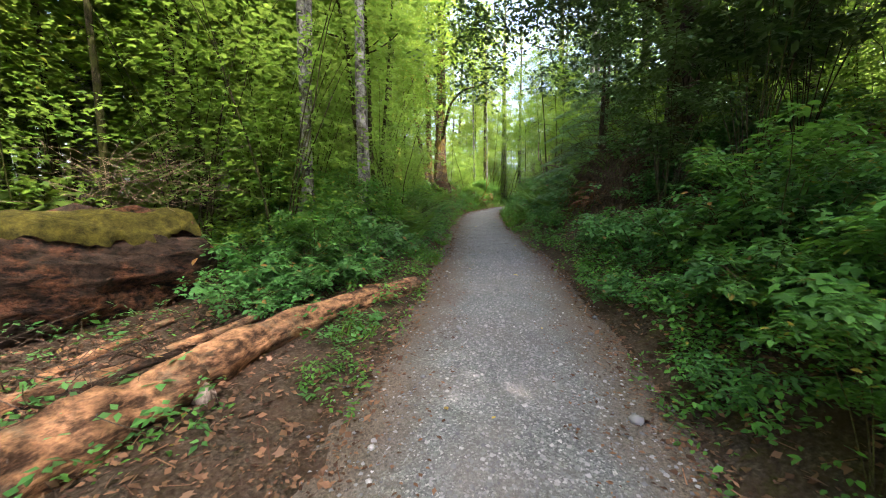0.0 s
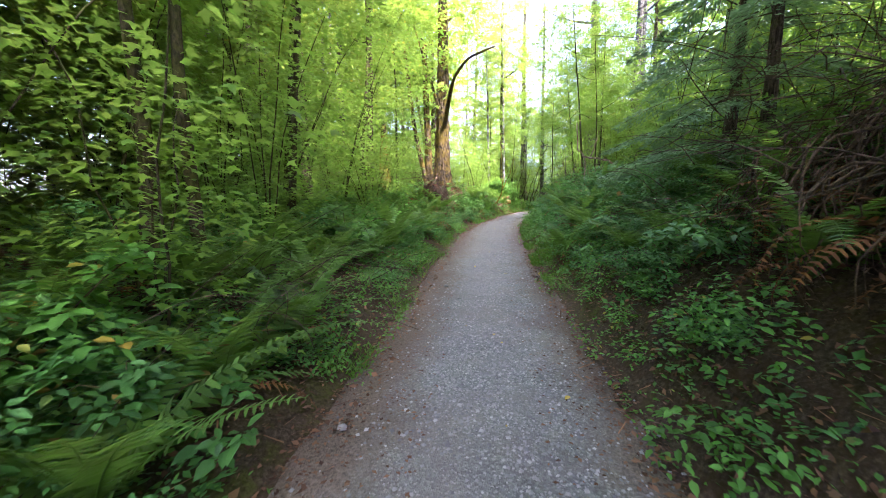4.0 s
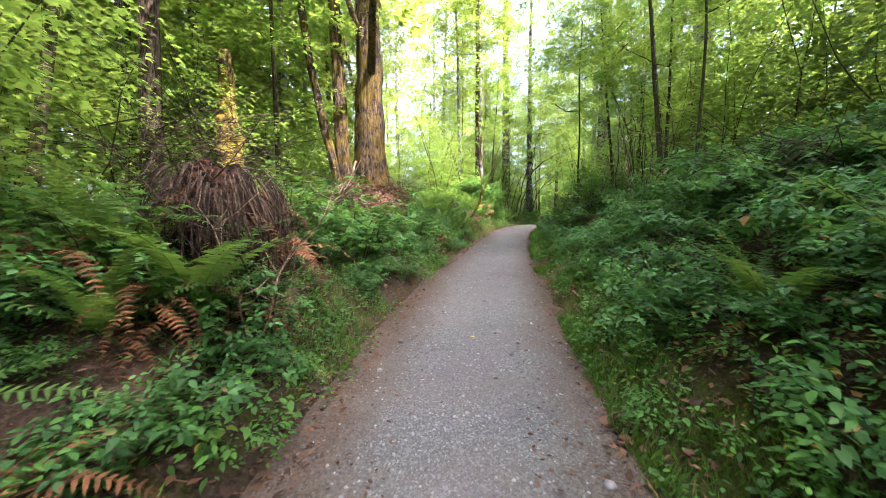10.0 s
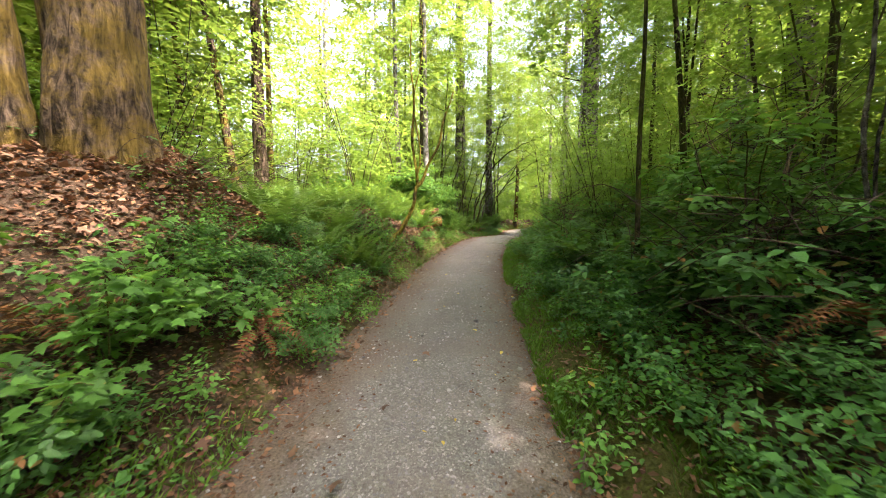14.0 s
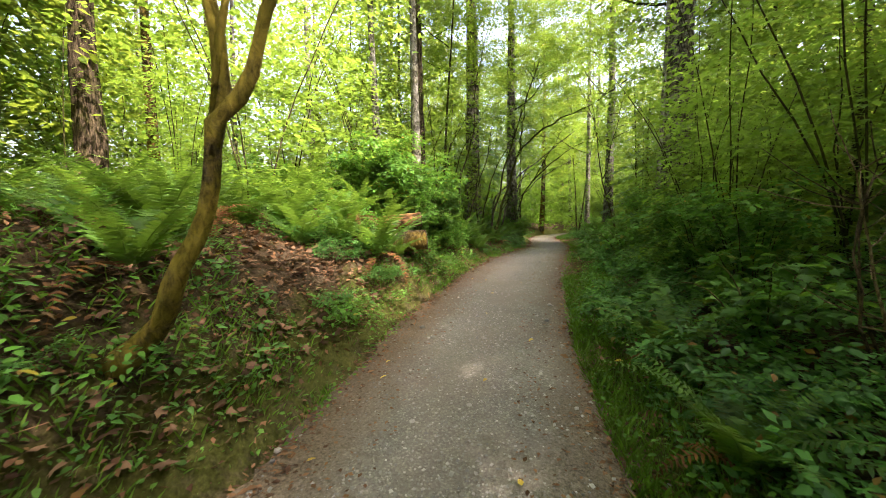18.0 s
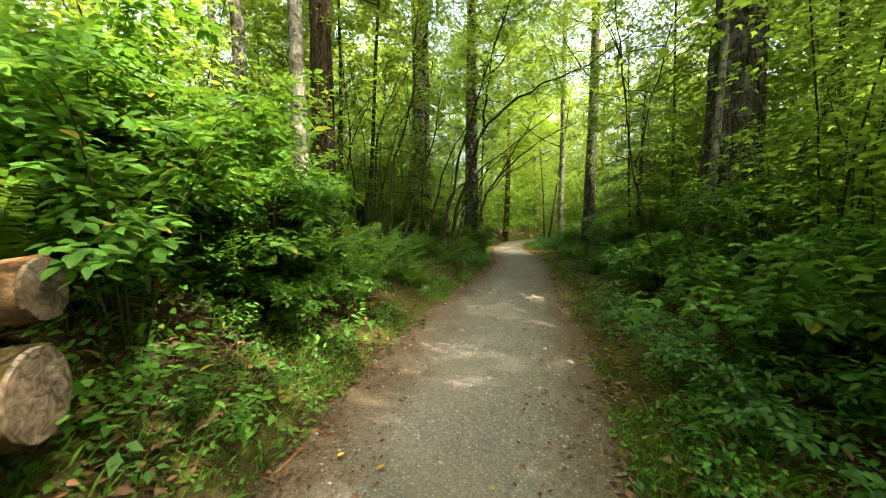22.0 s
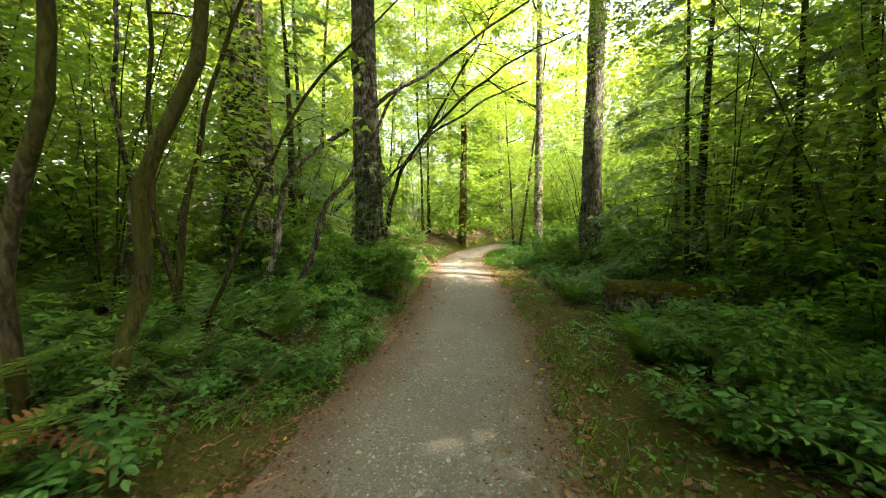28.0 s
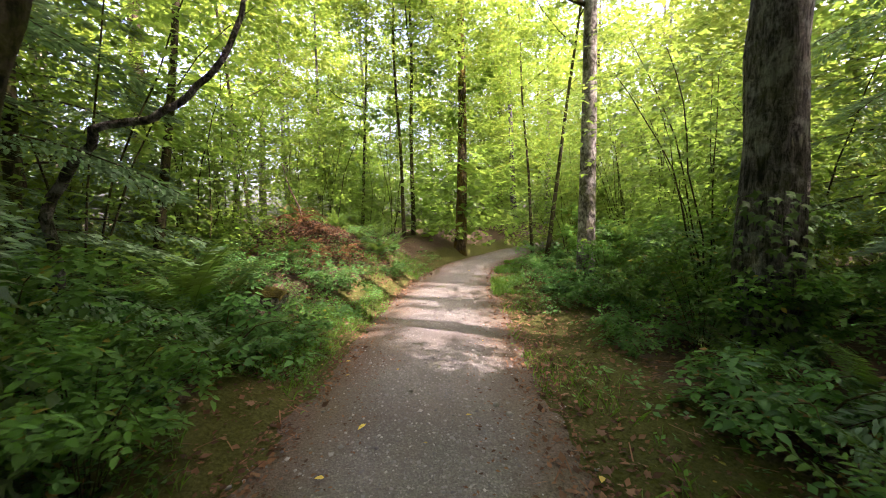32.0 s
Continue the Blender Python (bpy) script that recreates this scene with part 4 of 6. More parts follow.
def conifer(seed, tall):
    """A young hemlock: drooping flat boughs of fine needles."""
    g, r = np.random.default_rng(seed), random.Random(seed)
    ob = thing("hemlock_tree", "young hemlock with drooping blue-green boughs", "tree", "young hemlocks")
    part("trunk", Soup().add(*tube(bend((0, 0, -0.1), (0, 0, tall), (0.1, 0, 0), 8), taper(0.11, 0.02, 8, 0.3), 9, 0.15, seed)).mesh("trunk", BARK_BROWN), ob)
    bits, soup = [], Soup()
    boughs = 42
    for i in range(boughs):
        k = (i + r.random()) / boughs
        a = i * 2.4 + r.uniform(-0.3, 0.3)
        reach = (1 - k) ** 0.7 * tall * 0.30 + 0.4
        z0 = tall * (0.06 + 0.92 * k)
        end = (math.cos(a) * reach, math.sin(a) * reach, z0 - 0.22 * reach)
        line = bend((0, 0, z0), end, (0, 0, 0.10 * reach), 7)
        soup.add(*tube(line, taper(0.014, 0.004, 7), 4))
        n = int(360 * reach)
        t = np.sqrt(g.random(n)) * 0.97 + 0.03
        q = np.array([tuple(p) for p in line])
        base = np.stack([np.interp(t, np.linspace(0, 1, 7), q[:, c]) for c in range(3)], -1)
        side = g.choice((-1, 1), n) * g.random(n) * (0.12 + 0.30 * (1 - t)) * reach * 0.75
        across = np.array([-math.sin(a), math.cos(a), 0])
        pos = base + side[:, None] * across + np.stack([0 * t, 0 * t, -0.28 * np.abs(side) + g.normal(0, 0.02, n)], -1)
        tip = across * np.sign(side)[:, None] * 0.9 + np.array([math.cos(a), math.sin(a), 0]) * 0.7 + np.stack([0 * t, 0 * t, g.normal(-0.35, 0.2, n)], -1)
        face = np.stack([g.normal(0, 0.3, n), g.normal(0, 0.3, n), np.ones(n)], -1)
        bits.append(leaves(BLADE2, pos, tip, face, g.uniform(0.06, 0.11, n)))
    part("bough", soup.mesh("bough", BARK_BROWN), ob, kind="stuff")
    part("foliage", array_mesh("foliage", *gather(bits), NEEDLE), ob, kind="stuff")
    return ob


BLADE2 = (np.array([(-0.02, 0, 0), (0.14, 0.3, 0), (0.10, 0.75, 0), (0, 1.0, -0.05), (-0.10, 0.75, 0), (-0.14, 0.3, 0)], float), np.array([(0, 1, 2), (0, 2, 4), (2, 3, 4), (0, 4, 5)]))


class Kind:
    """A plant built once and then set out as copies on the ground."""

    def __init__(self, made, tall=False, screen=False):
        self.made, self.used, self.tall, self.screen = made, 0, tall, screen

    def put(self, x, y, s=1.0, tilt=6.0, sink=0.02):
        ob = self.made[self.used % len(self.made)]
        m = pose(x, y, height(x, y) - sink, rnd.uniform(-tilt, tilt), rnd.uniform(-tilt, tilt), rnd.uniform(0, 360)) @ Matrix.Diagonal((s, s, s, 1))
        if self.used < len(self.made):
            ob.matrix_basis = m
            made = ob
        else:
            made = copy_thing(ob, m)
            made.scale = (s, s, s)
        self.used += 1
        return made


class Bulk:
    """Plants too many to count, gathered into one mesh."""

    tall = screen = False

    def __init__(self, sources):
        self.sources, self.bits = sources, []

    def put(self, x, y, s=1.0, tilt=6.0, sink=0.02):
        v, f = self.sources[len(self.bits) % len(self.sources)]
        m = np.array(pose(x, y, height(x, y) - sink, rnd.uniform(-tilt, tilt), rnd.uniform(-tilt, tilt), rnd.uniform(0, 360)))
        self.bits.append(((v * s) @ m[:3, :3].T + m[:3, 3], f))

    def finish(self, name, label, category, mat):
        return tagged(new(name, array_mesh(name, *gather(self.bits), mat)), label, category, kind="stuff")


ferns = Kind([fern(s, 11 + s) for s in range(4)])
brambles = Kind([leafy_bush("bramble", "low tangled bramble with dark three-part leaves", 40 + s, 0.62, 0.85, TRIPLE_LEAF, BRAMBLE, 0.13, 40, 8, CANE) for s in range(5)])
creepers = Bulk([leafy_bush("bramble", "", 45 + s, 0.5, 0.85, TRIPLE_LEAF, BRAMBLE, 0.12, 36, 8, CANE) for s in range(4)])
berries = Kind([leafy_bush("salmonberry_bush", "bright green salmonberry bush with broad leaves", 60 + s, 1.15 + 0.35 * s, 0.9 + 0.1 * s, TRIPLE_LEAF, BERRY, 0.165, 66 + 11 * s, 8, CANE, 9) for s in range(4)])
broads = Kind([leafy_bush("thimbleberry_bush", "thimbleberry bush with large maple-like leaves", 70 + s, 0.95, 0.75, MAPLE_LEAF, BERRY, 0.125, 48, 7, CANE, 7) for s in range(3)])
darks = Kind([leafy_bush("evergreen_shrub", "tall dark green shrub with glossy leaves", 80 + s, 3.4, 1.5, OVAL_LEAF, LAUREL, 0.11, 150, 20, BARK_STEM, 12) for s in range(3)])
vines = Kind([vine_maple(90 + s, 3.4 + 0.7 * s) for s in range(4)], False, True)
herbs = Bulk([leafy_bush("herb_clump", "", 110 + s, 0.22, 0.4, OVAL_LEAF, BERRY, 0.056, 26, 11, CANE, 6) for s in range(4)])
bracken = Kind([dead_bracken(s) for s in range(3)])
hemlocks = Kind([conifer(130 + s, 6.0 + 1.2 * s) for s in range(2)])


# spots kept free of plants: logs, stumps and trodden or littered ground
BARE = [(2.9, 34.6, 0.6), (2.3, 35.2, 0.6), (3.2, 35.5, 0.4), (3.3, 33.9, 0.5), (4.0, 42.3, 0.85), (4.6, 43.6, 0.7), (5.0, 44.6, 0.7), (7.45, 8.4, 0.7), (7.45, 9.3, 0.75), (7.45, 10.2, 0.7), (9.7, 48.4, 0.6), (9.95, 49.4, 0.7), (10.2, 50.3, 0.6), (9.5, 47.3, 0.5), (2.0, 21.3, 0.75), (1.9, 5.7, 0.7), (0.8, 5.5, 0.9), (2.0, 5.0, 0.6), (3.4, 2.2, 0.5), (3.7, 3.2, 0.4), (3.0, 1.5, 0.6), (3.5, 3.6, 0.45), (3.1, 2.7, 0.6), (3.9, 4.7, 0.4), (2.5, 3.0, 0.8), (2.6, 1.7, 0.9), (1.3, 4.7, 0.9), (1.0, 3.7, 0.95), (0.5, 2.5, 1.0), (0.0, 1.3, 1.0), (1.0, 30.0, 0.9), (3.6, 37.4, 0.6), (11.2, 49.4, 0.7), (6.5, 56.2, 0.5), (6.7, 58.9, 1.5), (6.2, 60.6, 1.4), (5.5, 62.2, 1.2), (6.9, 55.6, 0.5), (0.9, 27.2, 1.3), (0.4, 28.4, 1.3)]


# spots with no tall shrub: gaps through which the big trunks stand free
OPEN = [(6.8, 47.3, 1.2), (6.1, 48.5, 1.2), (5.4, 49.8, 1.3), (5.0, 50.6, 1.0), (2.6, 24.6, 1.2), (1.8, 26.2, 1.3)]


def scatter(kind, count, y0, y1, u0, u1, s0=0.8, s1=1.2, apart=0.4, seed=0):
    """Sets out plants over a stretch of the verge; u is the distance from the trail's middle, left is negative."""
    r = random.Random(seed * 31 + int(y0 * 10) + int(u0 * 100))
    done = []
    for _ in range(count * 12):
        if len(done) == count:
            break
        y, u = r.uniform(y0, y1), r.uniform(u0, u1)
        x = centre(y) + u
        if any((x - a) ** 2 + (y - b) ** 2 < c * c for a, b, c in BARE):
            continue
        if kind.screen and any((x - a) ** 2 + (y - b) ** 2 < c * c for a, b, c in OPEN):
            continue
        if kind.tall and stands_in_sun(x, y, 2.6):
            continue
        if all((y - a) ** 2 + (u - b) ** 2 > apart * apart for a, b in done):
            done.append((y, u))
            kind.put(centre(y) + u, y, r.uniform(s0, s1))


def thicket(seed, wide, tall, mat, size, boughs=66, bulk=False):
    """A closed stand of young growth, leafy from the ground up."""
    g, r = np.random.default_rng(seed), random.Random(seed)
    bits, stems = [], Soup()
    for i in range(3):
        a = Vector((r.uniform(-wide, wide) * 0.6, r.uniform(-wide, wide) * 0.6, -0.1))
        b = a + Vector((r.gauss(0, 0.5), r.gauss(0, 0.5), tall * r.uniform(0.7, 1.1)))
        stems.add(*tube(bend(a, b, (0.1, 0.1, 0), 7, 0.2, seed + i), taper(0.016, 0.006, 7), 6, 0.2, i))
    for i in range(boughs):
        k = r.random() ** 1.25
        bits.append(spray(KITE_LEAF, (r.gauss(0, 0.5) * wide, r.gauss(0, 0.5) * wide, 0.15 + tall * k), r.uniform(0, 2 * math.pi), r.uniform(0.45, 0.9), 30, size, 0.12, 0.3, g))
    v, f = gather(bits)
    if bulk:
        return v, f
    ob = thing("thicket", "leafy green thicket of young trees in the wood", "shrub", "thickets in the wood")
    part("stem", stems.mesh("stem", BARK_STEM), ob, kind="stuff")
    part("foliage", array_mesh("foliage", v, f, mat), ob, kind="stuff")
    return ob


def mid_maple(seed):
    tall = 14 + seed % 3
    ob = tree("broadleaf_maple", "mid-sized green maple added to fill out the canopy and shade the trail", 300 + 8 * seed, 0, 0.17, tall, BARK_STEM,
              [(MC[seed % 3], 0, 0, 2.8, 0.95), (FC[seed % 3], 0.3, 0.3, 5.0, 0.75)], limbs=2, sides=9, group="maples over the trail", foot=0.0, lean=(0.03, 0))
    return ob


def over_maple(seed):
    tall = 12 + seed % 3
    return tree("slender_maple", "slender maple with a light crown, added for canopy and shade", 340 + 8 * seed, 0, 0.13, tall, BARK_STEM,
                [(MC[seed % 3], 0, 0, 4.4, 0.9), (MC[(seed + 1) % 3], 0.3, 0.3, 7.2, 0.6)], limbs=3, sides=9, group="maples over the trail", foot=0.0, lean=(0.02, 0.01), bare=0.35)


# added shade tree: its high crown keeps the sun off trail and bank
def high_maple(seed):
    tall = 20 + seed
    return tree("tall_maple", "tall maple with a high broad crown, added to shade the trail", 380 + 8 * seed, 0, 0.30, tall, BARK_BROWN,
                [(MC[seed % 3], 0, 0, 7.6, 1.15), (MC[(seed + 1) % 3], 0.3, 0.3, 12.5, 0.95)], limbs=4, sides=12, group="tall maples on the bank", foot=0.0, lean=(0.01, 0.0), bare=0.4)


highs = Kind([high_maple(s) for s in range(3)])
overs = Kind([over_maple(s) for s in range(3)], True)
thickets = Kind([thicket(150 + s, 1.6, 3.6 + 0.5 * s, (VINE, MAPLE, ALDER)[s % 3], 0.20) for s in range(6)])
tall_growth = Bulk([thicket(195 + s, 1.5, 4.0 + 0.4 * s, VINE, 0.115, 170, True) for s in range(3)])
far_thickets = Bulk([thicket(190 + s, 1.7, 3.8 + 0.5 * s, VINE, 0.24, 60, True) for s in range(4)])
saplings = Kind([thicket(170 + s, 1.3, 3.0 + 0.5 * s, (VINE, ALDER, VINE, MAPLE)[s], 0.125, 130) for s in range(4)], False, True)
maples = Kind([mid_maple(s) for s in range(4)], True)

# the dark overhanging tree and the reddish cedar on the first steep bank
dark_tree = thing("evergreen_tree", "dark evergreen tree whose leafy boughs overhang the trail", "tree", at=(8.0, 7.7, height(8.0, 7.7) - 0.15))
trunk_line = bend((0, 0, 0), (-0.6, 0.2, 3.9), (0.25, 0, 0), 8, 0.08, 3)
part("trunk", Soup().add(*tube(trunk_line, taper(0.10, 0.06, 8, 0.4), 10, 0.2, 2)).mesh("trunk", BARK_STEM), dark_tree)
bits, gd = [], np.random.default_rng(77)
for i, (dx, dy, dz) in enumerate(((-2.9, 0.2, 3.5), (-2.2, -0.5, 3.9), (-1.5, 0.6, 3.7), (-2.6, 0.8, 4.3), (-0.9, -0.4, 3.5), (-0.4, 0.9, 3.3), (-1.6, -0.9, 4.5), (0.4, -0.6, 3.4))):
    limb = bend(trunk_line[5 + i % 3], (dx, dy, dz), (0, 0, 0.25), 7, 0.1, i)
    part("limb", Soup().add(*tube(limb, taper(0.03, 0.007, 7), 6, 0.2, i)).mesh("limb", BARK_STEM), dark_tree)
    for k in range(2, 7):
        for _ in range(7):
            q = limb[k]
            bits.append(spray(OVAL_LEAF, (q.x + gd.normal(0, 0.2), q.y + gd.normal(0, 0.2), q.z + gd.normal(0, 0.15)), gd.uniform(0, 6.28), 0.55, 26, 0.095, 0.10, 0.45, gd))
base_at = dark_tree.matrix_basis.translation
for i in range(150):
    q = (gd.uniform(4.4, 7.6) - base_at.x, gd.uniform(6.7, 8.8) - base_at.y, gd.uniform(4.35, 5.8) - base_at.z)
    bits.append(spray(OVAL_LEAF, q, gd.uniform(0, 6.28), 0.45, 34, 0.085, 0.08, 0.5, gd))
for i in range(190):
    q = (gd.uniform(6.6, 10.4) - base_at.x, gd.uniform(7.6, 11.5) - base_at.y, gd.uniform(5.3, 7.2) - base_at.z)
    bits.append(spray(OVAL_LEAF, q, gd.uniform(0, 6.28), 0.55, 30, 0.09, 0.10, 0.5, gd))
part("foliage", array_mesh("foliage", *gather(bits), LAUREL), dark_tree, kind="stuff")
tree("cedar_tree", "reddish-brown cedar trunk in deep shade on the bank", 8.5, 8.9, 0.46, 18, BARK_BROWN, [(FC[0], 0, 0, 7.0, 0.7)], limbs=3, sides=16)

# left of the trail
scatter(brambles, 24, 5.4, 9.0, -4.8, -1.9, 0.8, 1.15)
scatter(berries, 7, 4.0, 9.0, -4.2, -2.2, 0.6, 0.9)
scatter(brambles, 10, -2.0, 4.5, -7.0, -4.3, 0.8, 1.2)
scatter(ferns, 8, 0, 6, -7, -4.0, 0.8, 1.1)
scatter(brambles, 30, 8.5, 22, -5.5, -1.75, 0.7, 1.1)
scatter(ferns, 62, 8.3, 20.5, -4.6, -1.55, 0.7, 1.1, 0.45)
scatter(broads, 9, 12, 22, -3.4, -1.8, 0.7, 1.0)
scatter(brambles, 34, 20, 28.5, -5.5, -1.7, 0.7, 1.1, 0.5)
scatter(broads, 20, 20, 29, -4.5, -1.6, 0.6, 1.0, 0.5)
scatter(ferns, 18, 29.8, 36, -5.5, -2.0, 0.6, 1.0, 0.7)
scatter(ferns, 14, 34, 38.5, -6, -2.3, 0.8, 1.2, 0.7)
scatter(herbs, 46, 26, 40, -3.4, -1.3, 0.6, 1.2, 0.3)
scatter(berries, 17, 38.9, 42.2, -5.0, -1.7, 0.6, 0.85, 0.5)
scatter(berries, 8, 40, 50, -8, -4.6, 0.8, 1.1, 0.7)
scatter(ferns, 12, 40.5, 46.5, -2.6, -1.5, 0.7, 1.0, 0.6)
scatter(brambles, 26, 46, 56, -4.5, -1.75, 0.6, 1.0, 0.5)
scatter(herbs, 26, 44, 60, -2.6, -1.25, 0.6, 1.1, 0.3)
scatter(ferns, 18, 46, 62, -5.0, -1.8, 0.7, 1.1, 0.7)
scatter(brambles, 18, 54, 64, -6.0, -2.2, 0.6, 0.9, 0.6)
scatter(vines, 15, 2, 28, -8.5, -4.6, 0.8, 1.2, 1.2)
scatter(vines, 18, 38, 66, -8.5, -3.8, 0.8, 1.25, 1.2)
scatter(vines, 6, 29, 37, -10, -6.5, 0.7, 1.0, 1.2)
# right of the trail
scatter(darks, 10, -3, 7.0, 2.9, 5.6, 0.85, 1.2, 0.9)
scatter(brambles, 30, -1, 10, 1.7, 3.4, 0.7, 1.1, 0.4)
scatter(broads, 7, -0.5, 6, 1.8, 2.6, 0.6, 0.9, 0.5)
scatter(herbs, 34, 1, 20, 1.25, 2.1, 0.6, 1.1, 0.3)
scatter(ferns, 20, 10, 21, 1.8, 4.5, 0.7, 1.1, 0.6)
scatter(brambles, 40, 11, 28, 1.9, 6.0, 0.7, 1.1, 0.45)
scatter(creepers, 90, 7, 32, 1.7, 7.0, 0.8, 1.2, 0.45, 50)
scatter(vines, 10, 9, 30, 4.5, 9.0, 0.8, 1.2, 1.2)
scatter(broads, 6, 20, 30, 2.4, 4.0, 0.6, 0.9, 0.6)
scatter(herbs, 46, 20, 40, 1.2, 2.1, 0.6, 1.1, 0.28)
scatter(berries, 26, 27.5, 42, 2.5, 5.0, 0.55, 0.9, 0.6)
scatter(ferns, 9, 29, 42, 1.8, 3.0, 0.7, 0.95, 0.8)
scatter(broads, 16, 28, 44, 1.9, 3.2, 0.6, 0.95, 0.6)
scatter(vines, 14, 28, 44, 3.4, 7.5, 0.7, 1.1, 1.0)
scatter(creepers, 40, 28, 41, 1.5, 3.5, 0.6, 1.0, 0.45)
scatter(berries, 24, 43, 62, 2.6, 6.0, 0.5, 0.8, 0.7)
scatter(ferns, 20, 40, 60, 2.0, 5.0, 0.7, 1.0, 0.7)
scatter(brambles, 34, 42, 64, 2.3, 6.0, 0.7, 1.1, 0.6)
scatter(vines, 18, 42, 68, 4.0, 8.5, 0.8, 1.2, 1.1)
for x, y, s in ((8.3, 14.4, 0.9), (7.9, 12.5, 0.7), (12.5, 27.0, 1.0), (4.7, 53.4, 0.95), (3.6, 55.8, 1.1), (13.1, 51.3, 0.95), (14.4, 49.3, 1.0), (15.0, 54.6, 1.0)):
    hemlocks.put(x, y, s, 2.0)
# the wood behind, and the boughs overhead
scatter(thickets, 72, -10, 78, -24, -7.0, 0.8, 1.3, 1.7, 5)
scatter(thickets, 72, -10, 78, 7.0, 24, 0.8, 1.3, 1.7, 6)
scatter(far_thickets, 22, 66, 92, -14, 2, 0.9, 1.4, 1.6, 7)
scatter(far_thickets, 16, -14, 100, -40, -22, 1.3, 2.0, 2.6, 8)
scatter(far_thickets, 16, -14, 100, 22, 44, 1.3, 2.0, 2.6, 9)
scatter(maples, 7, -8, 30, -11, -5.5, 0.8, 1.1, 3.0, 10)
scatter(maples, 3, 46, 74, -12, -7, 0.8, 1.1, 3.0, 10)
# maples on the sun's side, added to keep the trail in shade
scatter(maples, 6, -16, 3, 6.0, 11, 0.85, 1.15, 2.6, 11)
for x, y, s in ((12.6, 2.6, 1.0), (11.0, 4.2, 0.85), (15.6, 47.4, 1.0), (13.6, 40.5, 1.0), (14.5, 45.0, 1.0)):
    maples.put(x, y, s)
scatter(overs, 5, 3, 22, -6.2, -4.6, 0.85, 1.05, 2.5, 20)
scatter(overs, 2, 48, 66, -5.8, -4.4, 0.85, 1.05, 3.0, 21)
scatter(overs, 2, 46, 54, 4.8, 6.4, 0.85, 1.05, 3.0, 22)
# those between y 30 and 35 are added to shade the trail
for x, y, s in ((9.0, 30.0, 0.8), (7.9, 31.0, 0.7), (9.8, 32.0, 0.65), (10.4, 35.0, 0.65), (7.9, 27.2, 0.8), (9.5, 34.2, 0.6), (12.6, 50.9, 0.7), (3.3, 46.9, 0.9), (4.6, 54.6, 0.9), (3.2, 64.0, 0.95), (12.6, 61.5, 0.9), (13.8, 66.5, 0.95), (1.2, 13.5, 0.9)):
    overs.put(x, y, s)
# shade trees set in the sun's way; the last two cut skylight from the left
for i, (x, y) in enumerate(((13.6, -4.0), (13.2, 1.6), (12.9, 4.8), (12.3, 8.0), (12.0, 11.3), (12.6, 14.6), (12.5, 17.0), (19.0, 13.5), (12.0, 22.4), (12.9, 25.6), (16.8, 3.0), (16.4, 9.6), (16.9, 17.0), (15.6, 21.4), (14.8, 40.6), (15.8, 43.6), (-1.8, 24.0), (-2.2, 19.5))):
    highs.put(x, y, 1.06 + 0.05 * (i % 4), 2.0)
scatter(vines, 7, 5.5, 13, -5.0, -3.2, 0.7, 1.0, 0.9, 12)
scatter(vines, 8, 12, 21, -4.4, -2.7, 0.7, 1.0, 0.9, 13)
scatter(broads, 12, 21.9, 28, -3.0, -1.9, 0.8, 1.15, 0.6, 31)
scatter(berries, 10, 38.4, 40.5, -2.8, -1.7, 0.6, 0.8, 0.4, 33)
scatter(broads, 8, 39, 43.6, 2.0, 2.8, 0.7, 1.0, 0.5, 38)
scatter(ferns, 10, 30, 38, -3.4, -1.7, 0.6, 0.9, 0.6, 34)
scatter(creepers, 40, 44, 62, 2.1, 4.5, 0.6, 0.9, 0.5, 35)
scatter(creepers, 30, 46, 60, -3.5, -1.4, 0.6, 0.9, 0.45, 36)
scatter(berries, 10, 48, 60, 3.0, 5.5, 0.7, 1.0, 0.7, 37)
scatter(vines, 6, 46, 56, -5.2, -2.8, 0.8, 1.1, 0.9, 14)
scatter(maples, 5, -4, 12, -9, -6, 0.8, 1.0, 2.5, 15)
scatter(creepers, 46, -1, 28, 1.5, 2.6, 0.4, 0.7, 0.35, 16)
scatter(herbs, 40, -1, 26, 1.2, 1.8, 0.7, 1.2, 0.25, 17)
scatter(creepers, 26, 8, 28, -2.4, -1.5, 0.4, 0.65, 0.35, 18)
scatter(herbs, 30, 3, 26, -1.9, -1.2, 0.7, 1.2, 0.25, 19)
for x, y, s in ((3.35, 36.6, 1.0), (2.75, 36.9, 0.9), (4.05, 43.4, 0.95), (3.75, 43.0, 0.8), (2.3, 36.2, 1.0), (4.35, 43.1, 0.8), (3.9, 44.0, 0.9), (5.2, 47.0, 0.85), (4.7, 47.6, 0.9), (2.75, 31.6, 0.75), (2.3, 32.2, 0.9), (1.6, 32.9, 1.0), (3.2, 38.1, 0.8)):
    ferns.put(x, y, s)
for x, y, s in ((2.6, 17.3, 0.95), (2.35, 18.0, 1.0), (5.9, 51.2, 0.8), (6.2, 52.3, 0.8), (2.95, 31.75, 0.62), (2.6, 31.3, 0.7), (2.2, 31.9, 0.8), (3.5, 37.15, 0.55), (4.2, 41.9, 1.1), (3.7, 42.3, 1.1), (4.5, 42.5, 0.8), (3.6, 41.5, 1.05), (4.05, 41.3, 0.8), (3.1, 41.8, 1.1)):
    ferns.put(x, y, s)
